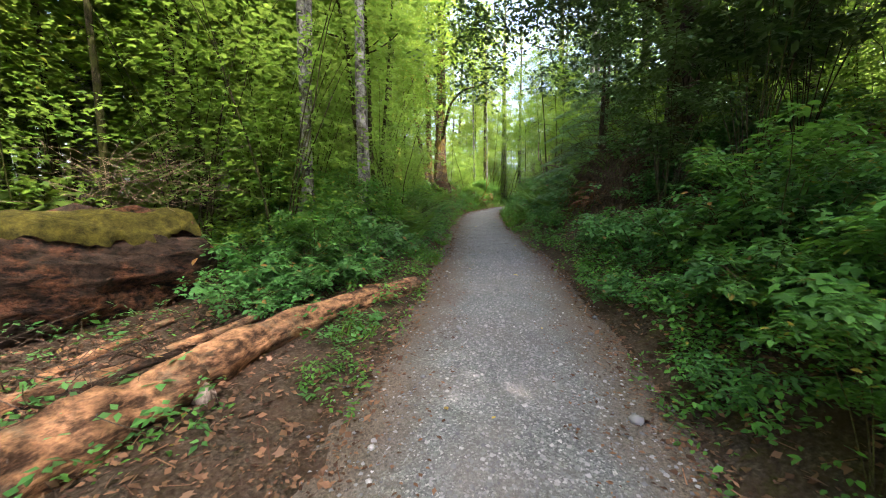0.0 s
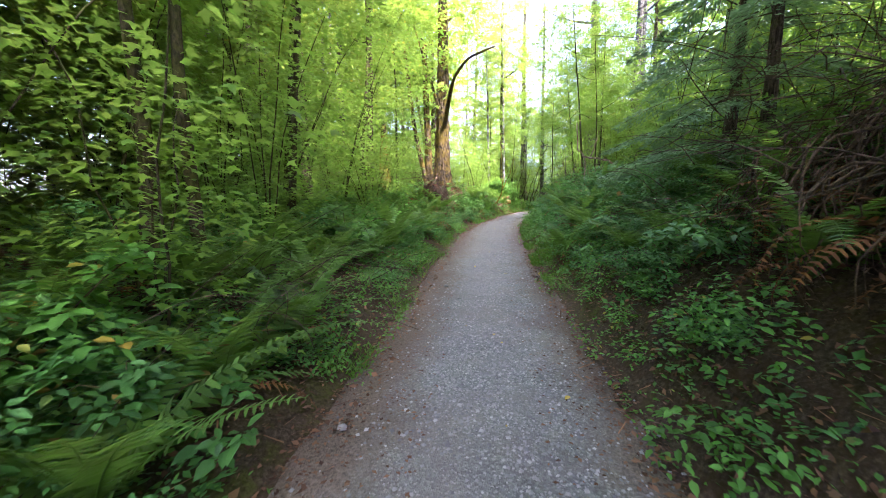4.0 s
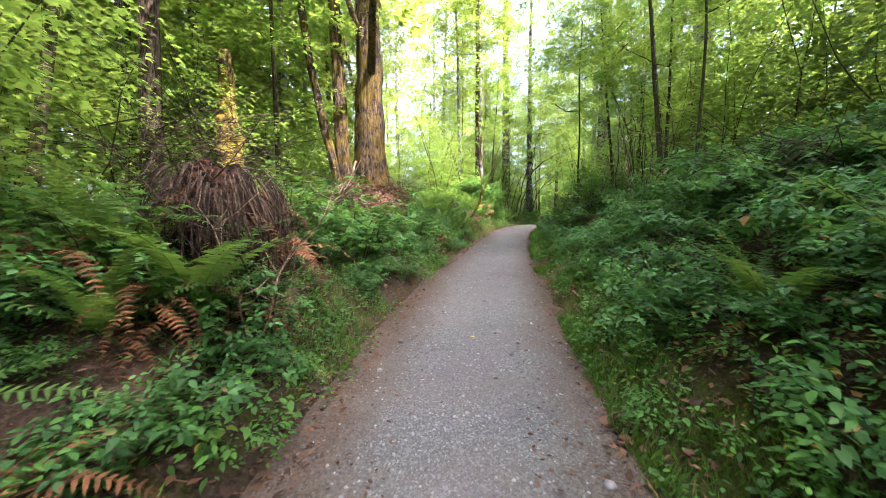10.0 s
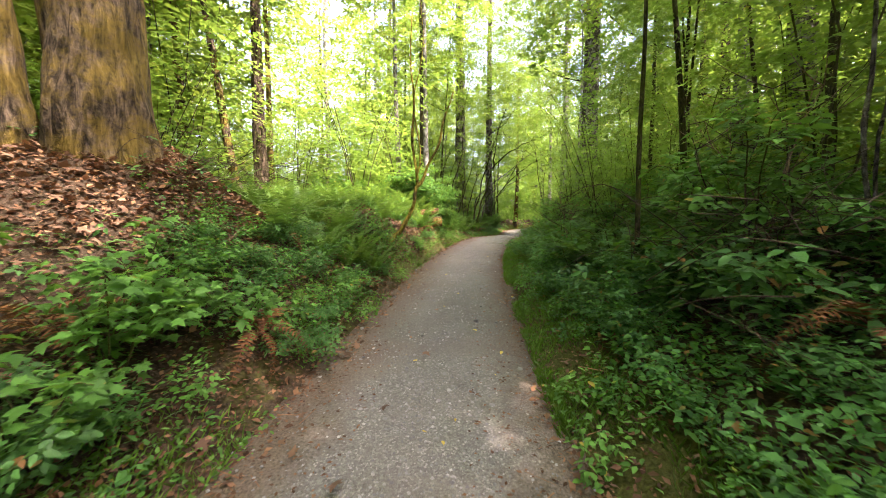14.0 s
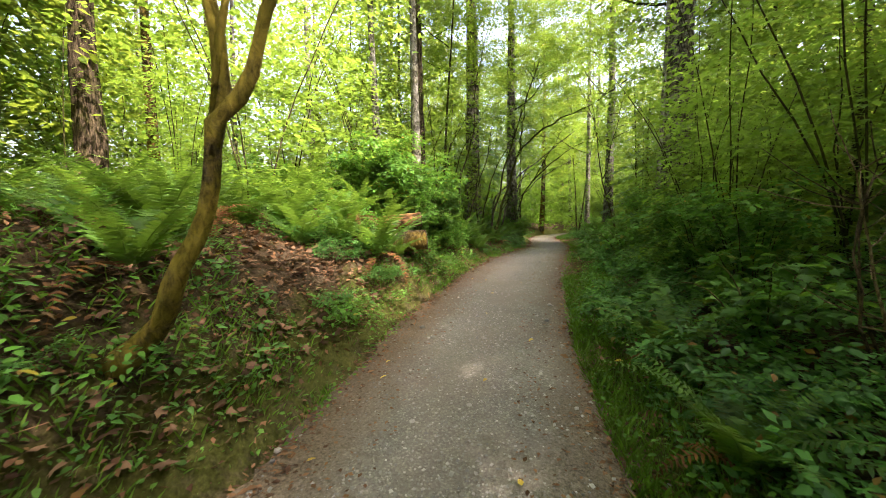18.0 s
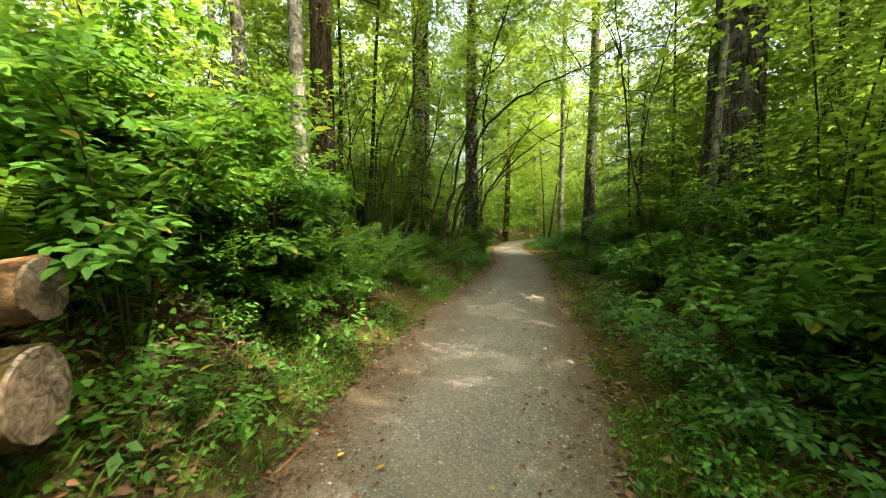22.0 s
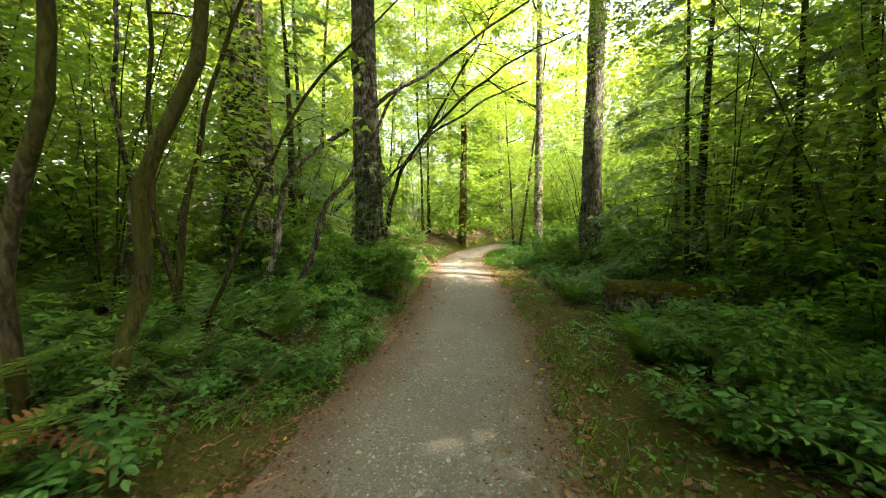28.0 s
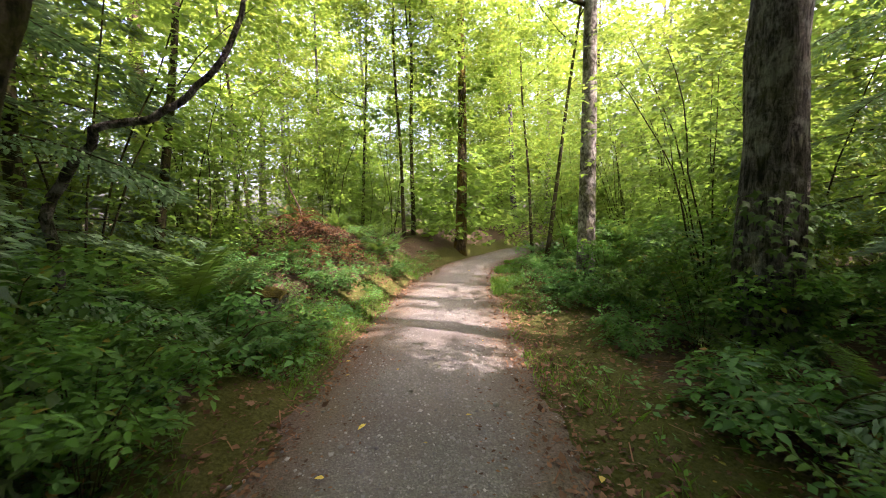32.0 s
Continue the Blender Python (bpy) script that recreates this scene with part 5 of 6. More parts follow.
for x, y, s in ((3.3, 37.9, 0.6), (6.0, 33.4, 0.7), (6.2, 34.6, 0.75), (7.0, 53.6, 0.7), (6.3, 53.4, 0.8), (6.6, 54.6, 0.7), (4.9, 62.6, 0.9), (6.3, 62.6, 0.9), (7.1, 62.0, 0.7), (5.9, 59.6, 0.6), (7.6, 63.4, 0.8)):
    ferns.put(x, y, s)
for x, y, s in ((7.0, 10.1, 0.9), (7.3, 11.1, 1.0), (6.85, 11.9, 0.85), (7.7, 10.5, 0.9), (7.5, 9.2, 0.8), (6.0, 15.2, 1.0), (6.5, 14.4, 0.9), (6.3, 31.5, 0.8), (6.7, 16.6, 0.9)):
    ferns.put(x, y, s)
for x, y, s in ((1.9, 6.7, 0.95), (0.6, 6.6, 1.0), (3.0, 9.4, 0.8), (-0.8, 7.6, 1.1), (1.3, 37.2, 1.1), (2.3, 40.5, 1.0), (13.4, 51.6, 1.1), (14.6, 52.0, 1.2), (15.6, 50.4, 1.2), (13.9, 53.6, 1.1), (14.4, 55.6, 1.2), (16.0, 53.4, 1.2)):
    vines.put(x, y, s)

for x, y, s in ((2.3, 21.4, 0.9), (1.9, 21.0, 1.0), (1.7, 21.8, 1.0), (1.5, 20.0, 0.9), (2.6, 19.0, 0.7), (2.7, 28.2, 0.7), (1.9, 27.2, 0.7), (2.2, 35.0, 0.7), (2.9, 37.0, 0.6), (3.0, 31.0, 0.5), (7.0, 8.9, 0.9), (7.1, 9.7, 1.0), (7.3, 10.6, 0.9), (6.8, 19.6, 0.7), (7.4, 20.6, 0.8), (6.5, 27.0, 0.7), (6.7, 58.6, 0.7), (6.2, 58.0, 0.6), (7.1, 59.4, 0.7), (6.3, 59.9, 0.7), (5.6, 61.6, 0.9), (5.2, 62.4, 1.0), (6.1, 61.2, 0.7), (5.0, 61.2, 0.8), (5.35, 45.9, 0.75), (5.05, 46.15, 0.8), (5.6, 45.6, 0.5), (2.1, 20.1, 0.7), (2.5, 20.6, 0.6)):
    bracken.put(x, y, s)
for x, y, s in ((6.35, 50.9, 0.6), (6.9, 51.15, 0.6), (6.0, 50.5, 0.7), (5.6, 51.5, 0.8), (4.15, 40.4, 0.5), (3.75, 40.0, 0.6), (3.5, 39.5, 0.6), (4.0, 39.6, 0.45), (7.0, 52.3, 0.55), (7.05, 51.4, 0.5), (6.1, 49.6, 0.6), (6.3, 52.6, 0.7), (5.0, 50.6, 0.8)):
    berries.put(x, y, s)
for x, y, s in ((7.6, 7.0, 0.75), (9.9, 9.2, 0.9), (9.5, 10.9, 0.9), (9.6, 7.6, 1.0)):
    darks.put(x, y, s)
for x, y, s in ((2.75, 4.75, 0.75), (3.05, 5.3, 0.8), (2.5, 5.5, 0.9), (3.35, 6.0, 0.8), (2.9, 5.0, 0.6)):
    brambles.put(x, y, s)
scatter(saplings, 14, -2, 34, -8.5, -5.2, 0.8, 1.1, 1.1, 60)
scatter(saplings, 18, 38, 68, -8.5, -4.2, 0.8, 1.1, 1.1, 61)
scatter(saplings, 24, 8, 40, 5.6, 9.5, 0.7, 1.05, 1.1, 62)
scatter(saplings, 18, 40, 68, 5.0, 9.5, 0.8, 1.1, 1.1, 63)
for x, y, s in ((9.4, 46.3, 0.75), (10.0, 46.9, 0.85), (9.7, 47.8, 0.8), (10.7, 47.6, 0.9), (10.4, 48.6, 0.7), (11.6, 47.2, 0.9)):
    ferns.put(x, y, s)
scatter(creepers, 12, 34, 37.3, -2.4, -1.35, 0.3, 0.45, 0.25, 75)
scatter(creepers, 22, 27.5, 38.5, -2.5, -1.3, 0.25, 0.42, 0.25, 67)
scatter(herbs, 46, 28, 39, -2.6, -1.2, 0.7, 1.1, 0.25, 68)
scatter(creepers, 26, 17.5, 25, -3.0, -1.3, 0.45, 0.75, 0.35, 77)
scatter(creepers, 26, 28.3, 32.4, -3.4, -1.3, 0.35, 0.6, 0.3, 78)
scatter(creepers, 22, 0.5, 7, 1.25, 2.6, 0.45, 0.7, 0.3, 69)
for x, y, s in ((7.0, 2.9, 0.4), (7.25, 2.3, 0.5), (7.2, 4.0, 0.5), (7.5, 3.2, 0.6), (7.6, 4.6, 0.6)):
    berries.put(x, y, s)
scatter(creepers, 18, 44.5, 49, 2.0, 5.0, 0.7, 1.0, 0.5, 64)
herbs.finish("herbs", "small clumps of low green herbs along the trail", "herbs", BERRY)
creepers.finish("creeping_brambles", "low creeping brambles covering the banks", "undergrowth", BRAMBLE)
far_thickets.finish("far_undergrowth", "leafy green understorey far off in the wood", "undergrowth", VINE)
scatter(saplings, 12, 62, 76, 2.5, 8.0, 0.8, 1.2, 1.2, 65)
scatter(vines, 6, 60, 72, 3.0, 6.0, 0.9, 1.2, 1.2, 66)
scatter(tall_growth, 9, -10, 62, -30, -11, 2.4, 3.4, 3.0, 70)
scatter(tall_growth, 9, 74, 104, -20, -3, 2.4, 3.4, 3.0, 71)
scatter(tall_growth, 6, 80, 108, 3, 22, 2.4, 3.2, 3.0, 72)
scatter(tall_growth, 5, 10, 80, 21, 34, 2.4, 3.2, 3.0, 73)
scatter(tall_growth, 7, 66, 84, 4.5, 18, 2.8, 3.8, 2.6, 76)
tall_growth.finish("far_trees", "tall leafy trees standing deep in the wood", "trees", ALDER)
scatter(vines, 6, 34.5, 40.5, 2.7, 4.2, 0.75, 1.0, 0.9, 74)

# ---- fallen wood ----
def laid(name, label, points, r0, r1, mat, category="log", rough=0.2, sides=14, wob=0.05, piece="trunk"):
    """Wood lying along a line of world places; returns the thing and its line in its local space."""
    base = Vector(points[0])
    ob = thing(name, label, category, at=tuple(base))
    pts = [Vector(p) - base for p in points]
    line = []
    for a, b in zip(pts[:-1], pts[1:]):
        line += [a.lerp(b, k / 6) for k in range(6)]
    line.append(pts[-1])
    for _ in range(3):
        line = [line[0]] + [(line[i - 1] + 2 * line[i] + line[i + 1]) / 4 for i in range(1, len(line) - 1)] + [line[-1]]
    if wob:
        line = [p + wob * Vector((noise.noise((i * 0.4, base.x, 1)), noise.noise((i * 0.4, base.y, 2)), 0.5 * noise.noise((i * 0.4, base.x, 3)))) for i, p in enumerate(line)]
    part(piece, Soup().add(*tube(line, taper(r0, r1, len(line)), sides, rough, base.x)).mesh(piece, mat), ob)
    return ob, line


def moss_coat(ob, line, r0, r1, wide=75, lift=0.03):
    """A cushion of moss over the upper side of a log."""
    soup, n, m = Soup(), len(line), 9
    verts, faces = [], []
    fine = []
    for a, b in zip(line[:-1], line[1:]):
        fine += [a.lerp(b, k / 4) for k in range(4)]
    line, n, m = fine + [line[-1]], len(fine) + 1, 21
    for i, p in enumerate(line):
        along = (line[min(i + 1, n - 1)] - line[max(i - 1, 0)]).normalized()
        side = along.cross(Vector((0, 0, 1))).normalized()
        up = side.cross(along)
        r = r0 + (r1 - r0) * i / (n - 1)
        for k in range(m):
            q = -1 + 2 * k / (m - 1)
            a = radians(wide * q * (1 + 0.35 * noise.noise((i * 0.15, q * 0.7, 4.0)) + 0.25 * noise.noise((i * 0.6, q * 2, 8.0))))
            h = r * 1.06 + lift * (1 - q * q) - (0.10 * r if abs(q) == 1 else 0) + 0.10 * r * noise.noise((i * 0.11, k * 0.22, 6.0)) + 0.025 * noise.noise((i * 0.7, k * 0.7, 2.0))
            verts.append(p + side * math.sin(a) * h + up * math.cos(a) * h)
    for i in range(n - 1):
        for k in range(m - 1):
            a = i * m + k
            faces.append((a, a + 1, a + m + 1, a + m))
    return part("moss", soup.add(verts, faces).mesh("moss", MOSS), ob, "thick olive-green moss cushion")


def on(x, y, up):
    return (x, y, height(x, y) + up)


big_log, line = laid("rotten_log", "huge rotten red log with a moss-covered top", [(1.58, 5.25, 1.58), (1.0, 3.9, 1.53), (0.35, 2.3, 1.48), (-0.35, 0.6, 1.4)], 0.56, 0.62, ROTTEN, rough=0.5, sides=44)
d = (line[0] - line[1]).normalized()
part("broken_end", Soup().add(*tube([line[0] - d * 0.05, line[0] + d * 0.08, line[0] + d * 0.17, line[0] + d * 0.22], [0.53, 0.45, 0.30, 0.08], 26, 0.55, 4.0)).mesh("broken_end", ROTTEN), big_log, "crumbling red broken end")
moss_coat(big_log, line, 0.56, 0.62, 52, 0.035)
slim_log, line = laid("fallen_log", "weathered orange-brown fallen log beside the trail", [(4.23, 6.24, 1.19), (3.84, 5.61, 1.15), (3.5, 4.66, 1.11), (3.35, 3.94, 1.07), (3.35, 3.36, 1.04), (3.3, 2.99, 1.0), (3.23, 2.7, 0.96), (3.18, 2.00, 0.92), (3.08, 1.20, 0.90)], 0.12, 0.225, ORANGE_WOOD, rough=0.35, sides=26)
part("snag", Soup().add(*tube(bend(line[25], line[25] + Vector((0.30, -0.06, -0.10)), (0, 0, 0.03), 6), (0.13, 0.12, 0.10, 0.08, 0.06, 0.025), 10, 0.6, 3.3)).mesh("snag", PALE_WOOD), slim_log, "pale splintered branch stub")
for i, (p, q, r) in enumerate((((3.0, 4.6), (2.0, 2.6), 0.06), ((2.75, 3.9), (2.25, 2.9), 0.045), ((2.5, 3.5), (1.9, 2.0), 0.07), ((2.9, 3.3), (2.5, 2.4), 0.035), ((2.3, 4.3), (2.1, 3.3), 0.04))):
    laid("rotten_branch", "rotten reddish branch lying beside the big log", [on(*p, r * 0.8), on((p[0] + q[0]) / 2 + 0.05, (p[1] + q[1]) / 2, r * 0.9), on(*q, r)], r * 0.7, r, ROTTEN if i % 2 else ORANGE_WOOD, rough=0.4, sides=9)

right_log, line = laid("mossy_log", "dark fallen log with moss along its top", [(10.62, 50.2, 2.95), (11.3, 49.7, 2.97), (12.3, 48.9, 3.0), (13.6, 47.9, 3.02)], 0.29, 0.35, BARK_IVY, rough=0.22, sides=20)
moss_coat(right_log, line, 0.29, 0.35, 60, 0.02)

end_log, line = laid("mossy_log", "short dark log with a mossy top beside the trail", [on(6.98, 55.3, 0.10), on(6.5, 55.32, 0.14), on(5.7, 55.4, 0.14)], 0.14, 0.15, BARK_IVY, rough=0.25, sides=16)
moss_coat(end_log, line, 0.14, 0.15, 60, 0.015)
laid("leaning_log", "slim dead trunk leaning in the sunny clearing", [(4.45, 61.5, 3.25), (3.48, 61.75, 3.85), (2.51, 62.0, 4.38)], 0.10, 0.07, BARK_MAPLE, rough=0.25, sides=10)
laid("dead_branch", "pale bare dead branch standing in the clearing", [(5.53, 62.0, 3.85), (5.19, 62.1, 4.9), (4.84, 62.2, 5.79)], 0.03, 0.015, PALE_WOOD, "branch", sides=7, piece="branch")


def sawn_log(label, a, b, r, bark=None):
    """A short sawn length with a pale ringed cut face."""
    ob, line = laid("sawn_log", label, [a, b], r, r * 0.97, bark or BARK_MAPLE, rough=0.16, sides=20, wob=0.0)
    d = (line[1] - line[0]).normalized()
    cut = Soup()
    p = line[0] - d * 0.004
    cut.add(*tube([p - d * 0.012, p], [r * 0.93, r * 0.95], 20, 0.08, a[0]))
    part("cut_face", cut.mesh("cut_face", CUTWOOD, False), ob, "grey weathered saw cut with rings")
    return ob


# the upper length takes the brighter orange wood for a sunlit look
sawn_log("sawn log with a grey cut face, sunlit, above another", (3.79, 37.75, 3.97), (3.22, 37.62, 3.91), 0.12, ORANGE_WOOD)
sawn_log("sawn log with a grey ringed cut face near the ground", (3.88, 37.62, 3.65), (3.28, 37.45, 3.6), 0.165)
laid("cut_stump", "short mossy cut stump beside the trail", [(6.72, 55.85, 2.4), (6.7, 55.87, 2.75), (6.69, 55.9, 3.16)], 0.22, 0.12, BARK_MOSSY, "tree stump", sides=14)
laid("pale_branch", "pale bare dead branch leaning against the maple", [(-0.35, 28.0, 3.3), (-0.08, 28.05, 4.08), (0.22, 28.15, 4.5), (0.33, 28.3, 4.95)], 0.045, 0.03, PALE_WOOD, "branch", sides=8)
silver, line = laid("dead_bough", "silver-grey dead bough lying across the bank", [(9.3, 21.1, 3.95), (8.6, 20.95, 4.15), (8.05, 20.9, 4.25), (7.67, 20.9, 4.52), (7.02, 20.9, 4.58), (6.84, 20.9, 4.9), (6.78, 20.93, 5.7)], 0.05, 0.018, PALE_WOOD, "branch", sides=9)
part("limb", Soup().add(*tube(bend(line[24], line[24] + Vector((-0.05, -0.05, -1.3)), (0.06, 0, 0), 7, 0.08, 3), taper(0.028, 0.015, 7), 7, 0.2, 6)).mesh("limb", PALE_WOOD), silver)
part("limb", Soup().add(*tube(bend(line[22], line[22] + Vector((0.25, 0.1, 0.9)), (0.05, 0, 0), 7, 0.08, 4), taper(0.022, 0.01, 7), 7, 0.2, 6)).mesh("limb", PALE_WOOD), silver)

# vine maples that arch over the trail, leafy along their upper half
def arch_maple(label, stems, sprays, seed, leaf_size=0.105):
    g, r = np.random.default_rng(seed), random.Random(seed)
    base = Vector(stems[0][0][0])
    base.z = height(base.x, base.y)
    ob = thing("arching_vine_maple", label, "tree", "vine maples arching over the trail", at=tuple(base))
    bits = []
    for i, (points, radius) in enumerate(stems):
        pts, line = [Vector(p) - base for p in points], []
        for a, b in zip(pts[:-1], pts[1:]):
            line += [a.lerp(b, k / 6) for k in range(6)]
        line.append(pts[-1])
        for _ in range(4):
            line = [line[0]] + [(line[j - 1] + 2 * line[j] + line[j + 1]) / 4 for j in range(1, len(line) - 1)] + [line[-1]]
        line = [p + 0.10 * Vector((noise.noise((j * 0.35, i, seed)), noise.noise((j * 0.35, i, seed + 5)), 0.6 * noise.noise((j * 0.35, i, seed + 9)))) for j, p in enumerate(line)]
        part("stem", Soup().add(*tube(line, taper(radius, radius * 0.22, len(line)), 9, 0.3, i + seed)).mesh("stem", BARK_STEM), ob)
        twigs = Soup()
        for j in range(sprays):
            p = line[int(len(line) * (0.38 + 0.6 * r.random()))]
            q = p + Vector((r.gauss(0, 0.55), r.gauss(0, 0.55), r.gauss(0.12, 0.3)))
            twigs.add(*tube(bend(p, q, (0, 0, 0.06), 5), taper(0.009, 0.003, 5), 4))
            bits.append(spray(STAR_LEAF, tuple(q), r.uniform(0, 2 * math.pi), r.uniform(0.4, 0.8), 22, leaf_size, 0.05, 0.22, g))
        part("twig", twigs.mesh("twig", BARK_STEM), ob, kind="stuff")
    part("foliage", array_mesh("foliage", *gather(bits), VINE), ob, kind="stuff")
    return ob


arch_maple("dark vine maple stem that forks and arches over the trail", [
    ([(5.35, 46.7, 2.75), (5.71, 46.7, 4.28), (6.15, 46.7, 5.8), (6.42, 46.7, 6.6), (7.2, 46.7, 7.35), (7.96, 46.7, 7.75), (9.15, 46.8, 8.3), (10.6, 46.9, 9.3)], 0.052),
    ([(6.36, 46.7, 6.45), (6.5, 46.6, 7.3), (6.55, 46.5, 8.2), (6.9, 46.4, 9.6)], 0.036),
    ([(5.2, 46.3, 2.75), (5.5, 46.2, 4.6), (5.95, 46.1, 6.4), (6.4, 46.0, 7.9), (7.0, 46.0, 9.6)], 0.045)], 34, 601)
arch_maple("thin mossy vine maple leaning out over the trail", [
    ([(6.75, 51.9, 2.6), (7.0, 52.0, 4.6), (7.4, 52.0, 5.6), (8.42, 52.0, 6.65), (9.47, 52.0, 7.5), (10.8, 52.0, 8.1)], 0.05),
    ([(7.6, 52.0, 5.8), (8.7, 52.1, 7.6), (9.4, 52.2, 9.0)], 0.03)], 26, 602)
arch_maple("dark curving vine maple stems in the shade", [
    ([(3.85, 45.5, 2.8), (4.1, 45.5, 3.95), (4.15, 45.5, 5.3), (4.65, 45.5, 7.0), (4.75, 45.5, 9.0)], 0.05),
    ([(3.95, 45.7, 2.8), (4.6, 45.8, 4.4), (5.1, 45.8, 6.0), (5.4, 45.8, 7.8)], 0.034),
    ([(3.6, 45.3, 2.8), (3.3, 45.2, 4.6), (3.3, 45.1, 6.4), (3.0, 45.0, 8.4)], 0.032)], 12, 603)
arch_maple("dark curving vine maple stems in the shade", [
    ([(4.9, 48.3, 2.75), (5.1, 48.3, 4.6), (5.6, 48.3, 6.2), (6.6, 48.2, 7.8)], 0.04),
    ([(5.0, 48.5, 2.75), (4.7, 48.4, 4.8), (4.9, 48.3, 6.6), (4.8, 48.3, 8.8)], 0.036),
    ([(5.1, 48.1, 2.75), (5.8, 47.9, 4.2), (6.4, 47.7, 5.4), (7.4, 47.6, 6.3)], 0.028)], 6, 604)
arch_maple("slim pale vine maple leaning over the shrubs", [
    ([(8.5, 41.9, 3.0), (8.22, 41.9, 4.2), (7.95, 41.9, 5.05), (7.85, 41.9, 6.0), (7.6, 41.9, 7.4)], 0.024),
    ([(8.0, 41.9, 5.0), (8.3, 41.9, 6.2), (8.5, 41.8, 7.6)], 0.014)], 12, 605)
for i, (x, y) in enumerate(((3.2, 46.8), (2.4, 47.6), (2.0, 45.9))):
    r = random.Random(640 + i)
    arch_maple("dark curving vine maple stems in the shade",
               [([(x + 0.2 * k, y, 2.8), (x + 0.2 * k + r.gauss(0.1, 0.25), y, 4.6), (x + 0.2 * k + r.gauss(0.3, 0.4), y, 6.4), (x + 0.2 * k + r.gauss(0.5, 0.6), y, 8.6)], r.uniform(0.022, 0.038)) for k in range(3)], 8, 620 + i)

# arching stems beside the trail
for label, pts, r in (
        ("thin mossy stem arching over the trail", [(5.3, 49.4, 2.7), (5.6, 49.9, 4.9), (6.65, 50.4, 5.9), (8.1, 50.9, 7.05), (9.6, 51.3, 8.3)], 0.06),
        ("dark mossy limb arching from the shadows", [(5.5, 49.3, 2.7), (6.15, 49.8, 4.3), (6.5, 50.05, 5.0), (6.85, 50.3, 5.65), (7.3, 50.6, 6.6)], 0.06),
        ("dark mossy limb arching from the shadows", [(5.2, 54.2, 2.6), (5.5, 54.0, 4.3), (5.95, 53.85, 4.9), (6.65, 53.8, 5.06), (7.13, 53.8, 5.5), (7.4, 53.8, 6.2)], 0.06),
        ("thin dark stem leaning over the trail", [(6.0, 51.3, 2.7), (6.5, 51.6, 4.4), (7.1, 51.6, 5.2), (8.2, 51.6, 6.2), (9.6, 51.5, 6.9)], 0.045)):
    laid("bare_sapling", label, pts, r * 0.85, r * 0.3, BARK_IVY, "branch", sides=8, wob=0.12, piece="stem")
for label, pts, r in (
        ("thin straight stem in the shady wood", [(4.3, 48.6, 2.8), (4.4, 48.6, 5.6), (4.3, 48.6, 8.6)], 0.04),
        ("thin straight stem in the shady wood", [(3.7, 47.4, 2.8), (3.6, 47.4, 5.6), (3.8, 47.4, 8.6)], 0.035),
        ("thin bare sapling on the bank", [(7.0, 27.6, 3.2), (7.05, 27.6, 5.0), (6.9, 27.7, 6.6)], 0.02),
        ("thin bare sapling on the bank", [(7.2, 27.8, 3.3), (7.5, 27.9, 4.9), (7.4, 28.0, 6.3)], 0.018)):
    laid("bare_sapling", label, pts, r * 0.85, r * 0.3, BARK_IVY, "branch", sides=8, wob=0.12, piece="stem")


def tangle(label, x, y, z, wide, tall, count, mat, seed, thick=0.0034):
    """A heap of dry crossing twigs."""
    r = random.Random(seed)
    ob = thing("dead_branches", label, "branches", "heaps of dead branches", at=(x, y, z))
    soup = Soup()
    for i in range(count):
        a = Vector((wide * max(-1.8, min(1.8, r.gauss(0, 1))), wide * max(-1.8, min(1.8, r.gauss(0, 1))), r.uniform(0, tall)))
        d = r.uniform(0, 2 * math.pi)
        b = a + Vector((math.cos(d), math.sin(d), r.uniform(-0.5, 0.7))) * r.uniform(0.3, 0.9)
        a.z, b.z = max(a.z, -0.05), max(b.z, -0.05)
        soup.add(*tube(bend(a, b, (r.gauss(0, 0.06), r.gauss(0, 0.06), r.gauss(0.03, 0.05)), 5), taper(thick * r.uniform(0.6, 1.6), 0.002, 5), 4))
    part("twig", soup.mesh("twig", mat), ob, kind="stuff")
    return ob


for label, x, y, wide, tall, n, mat, up in (
        ("tan dead twigs on top of the rotten log", 1.0, 5.2, 0.4, 0.55, 70, TAN_TWIG, 1.15),
        ("brown dead stalks between log and brambles", 2.9, 6.4, 0.4, 0.5, 50, TWIG, 0.0),
        ("brown twigs and bark debris between the logs", 2.4, 3.4, 0.45, 0.25, 60, TWIG, 0.0),
        ("dark hanging roots and twigs on the steep bank", 7.4, 9.3, 0.5, 1.5, 120, TWIG, 0.1),
        ("dark hanging roots and twigs on the steep bank", 7.3, 10.7, 0.5, 1.2, 90, TWIG, 0.1),
        ("grey dead twigs under the ferns", 3.1, 10.2, 0.5, 0.4, 60, TWIG, 0.0),
        ("upturned mass of dry brown roots", 1.6, 21.3, 0.35, 0.9, 150, TWIG, 0.1),
        ("dead bracken and twigs on the bank", 7.2, 22.3, 0.45, 0.5, 60, TWIG, 0.1),
        ("grey dead twigs on the bank", 6.6, 27.6, 0.5, 0.7, 90, TWIG, 0.1),
        ("dry twigs on the leaf-littered mound", 1.2, 29.8, 0.5, 0.3, 70, TWIG, 0.0),
        ("tangled twigs under the shrubs", 6.9, 31.5, 0.5, 0.9, 80, TWIG, 0.0),
        ("dead twigs under the trees", 5.4, 47.0, 0.5, 0.4, 50, TWIG, 0.0),
        ("dry twigs in the sunny clearing", 7.0, 60.5, 0.7, 0.4, 70, TWIG, 0.0)):
    tangle(label, x, y, height(x, y) + up, wide, tall, int(n * 1.6), mat, int(x * 10 + y))


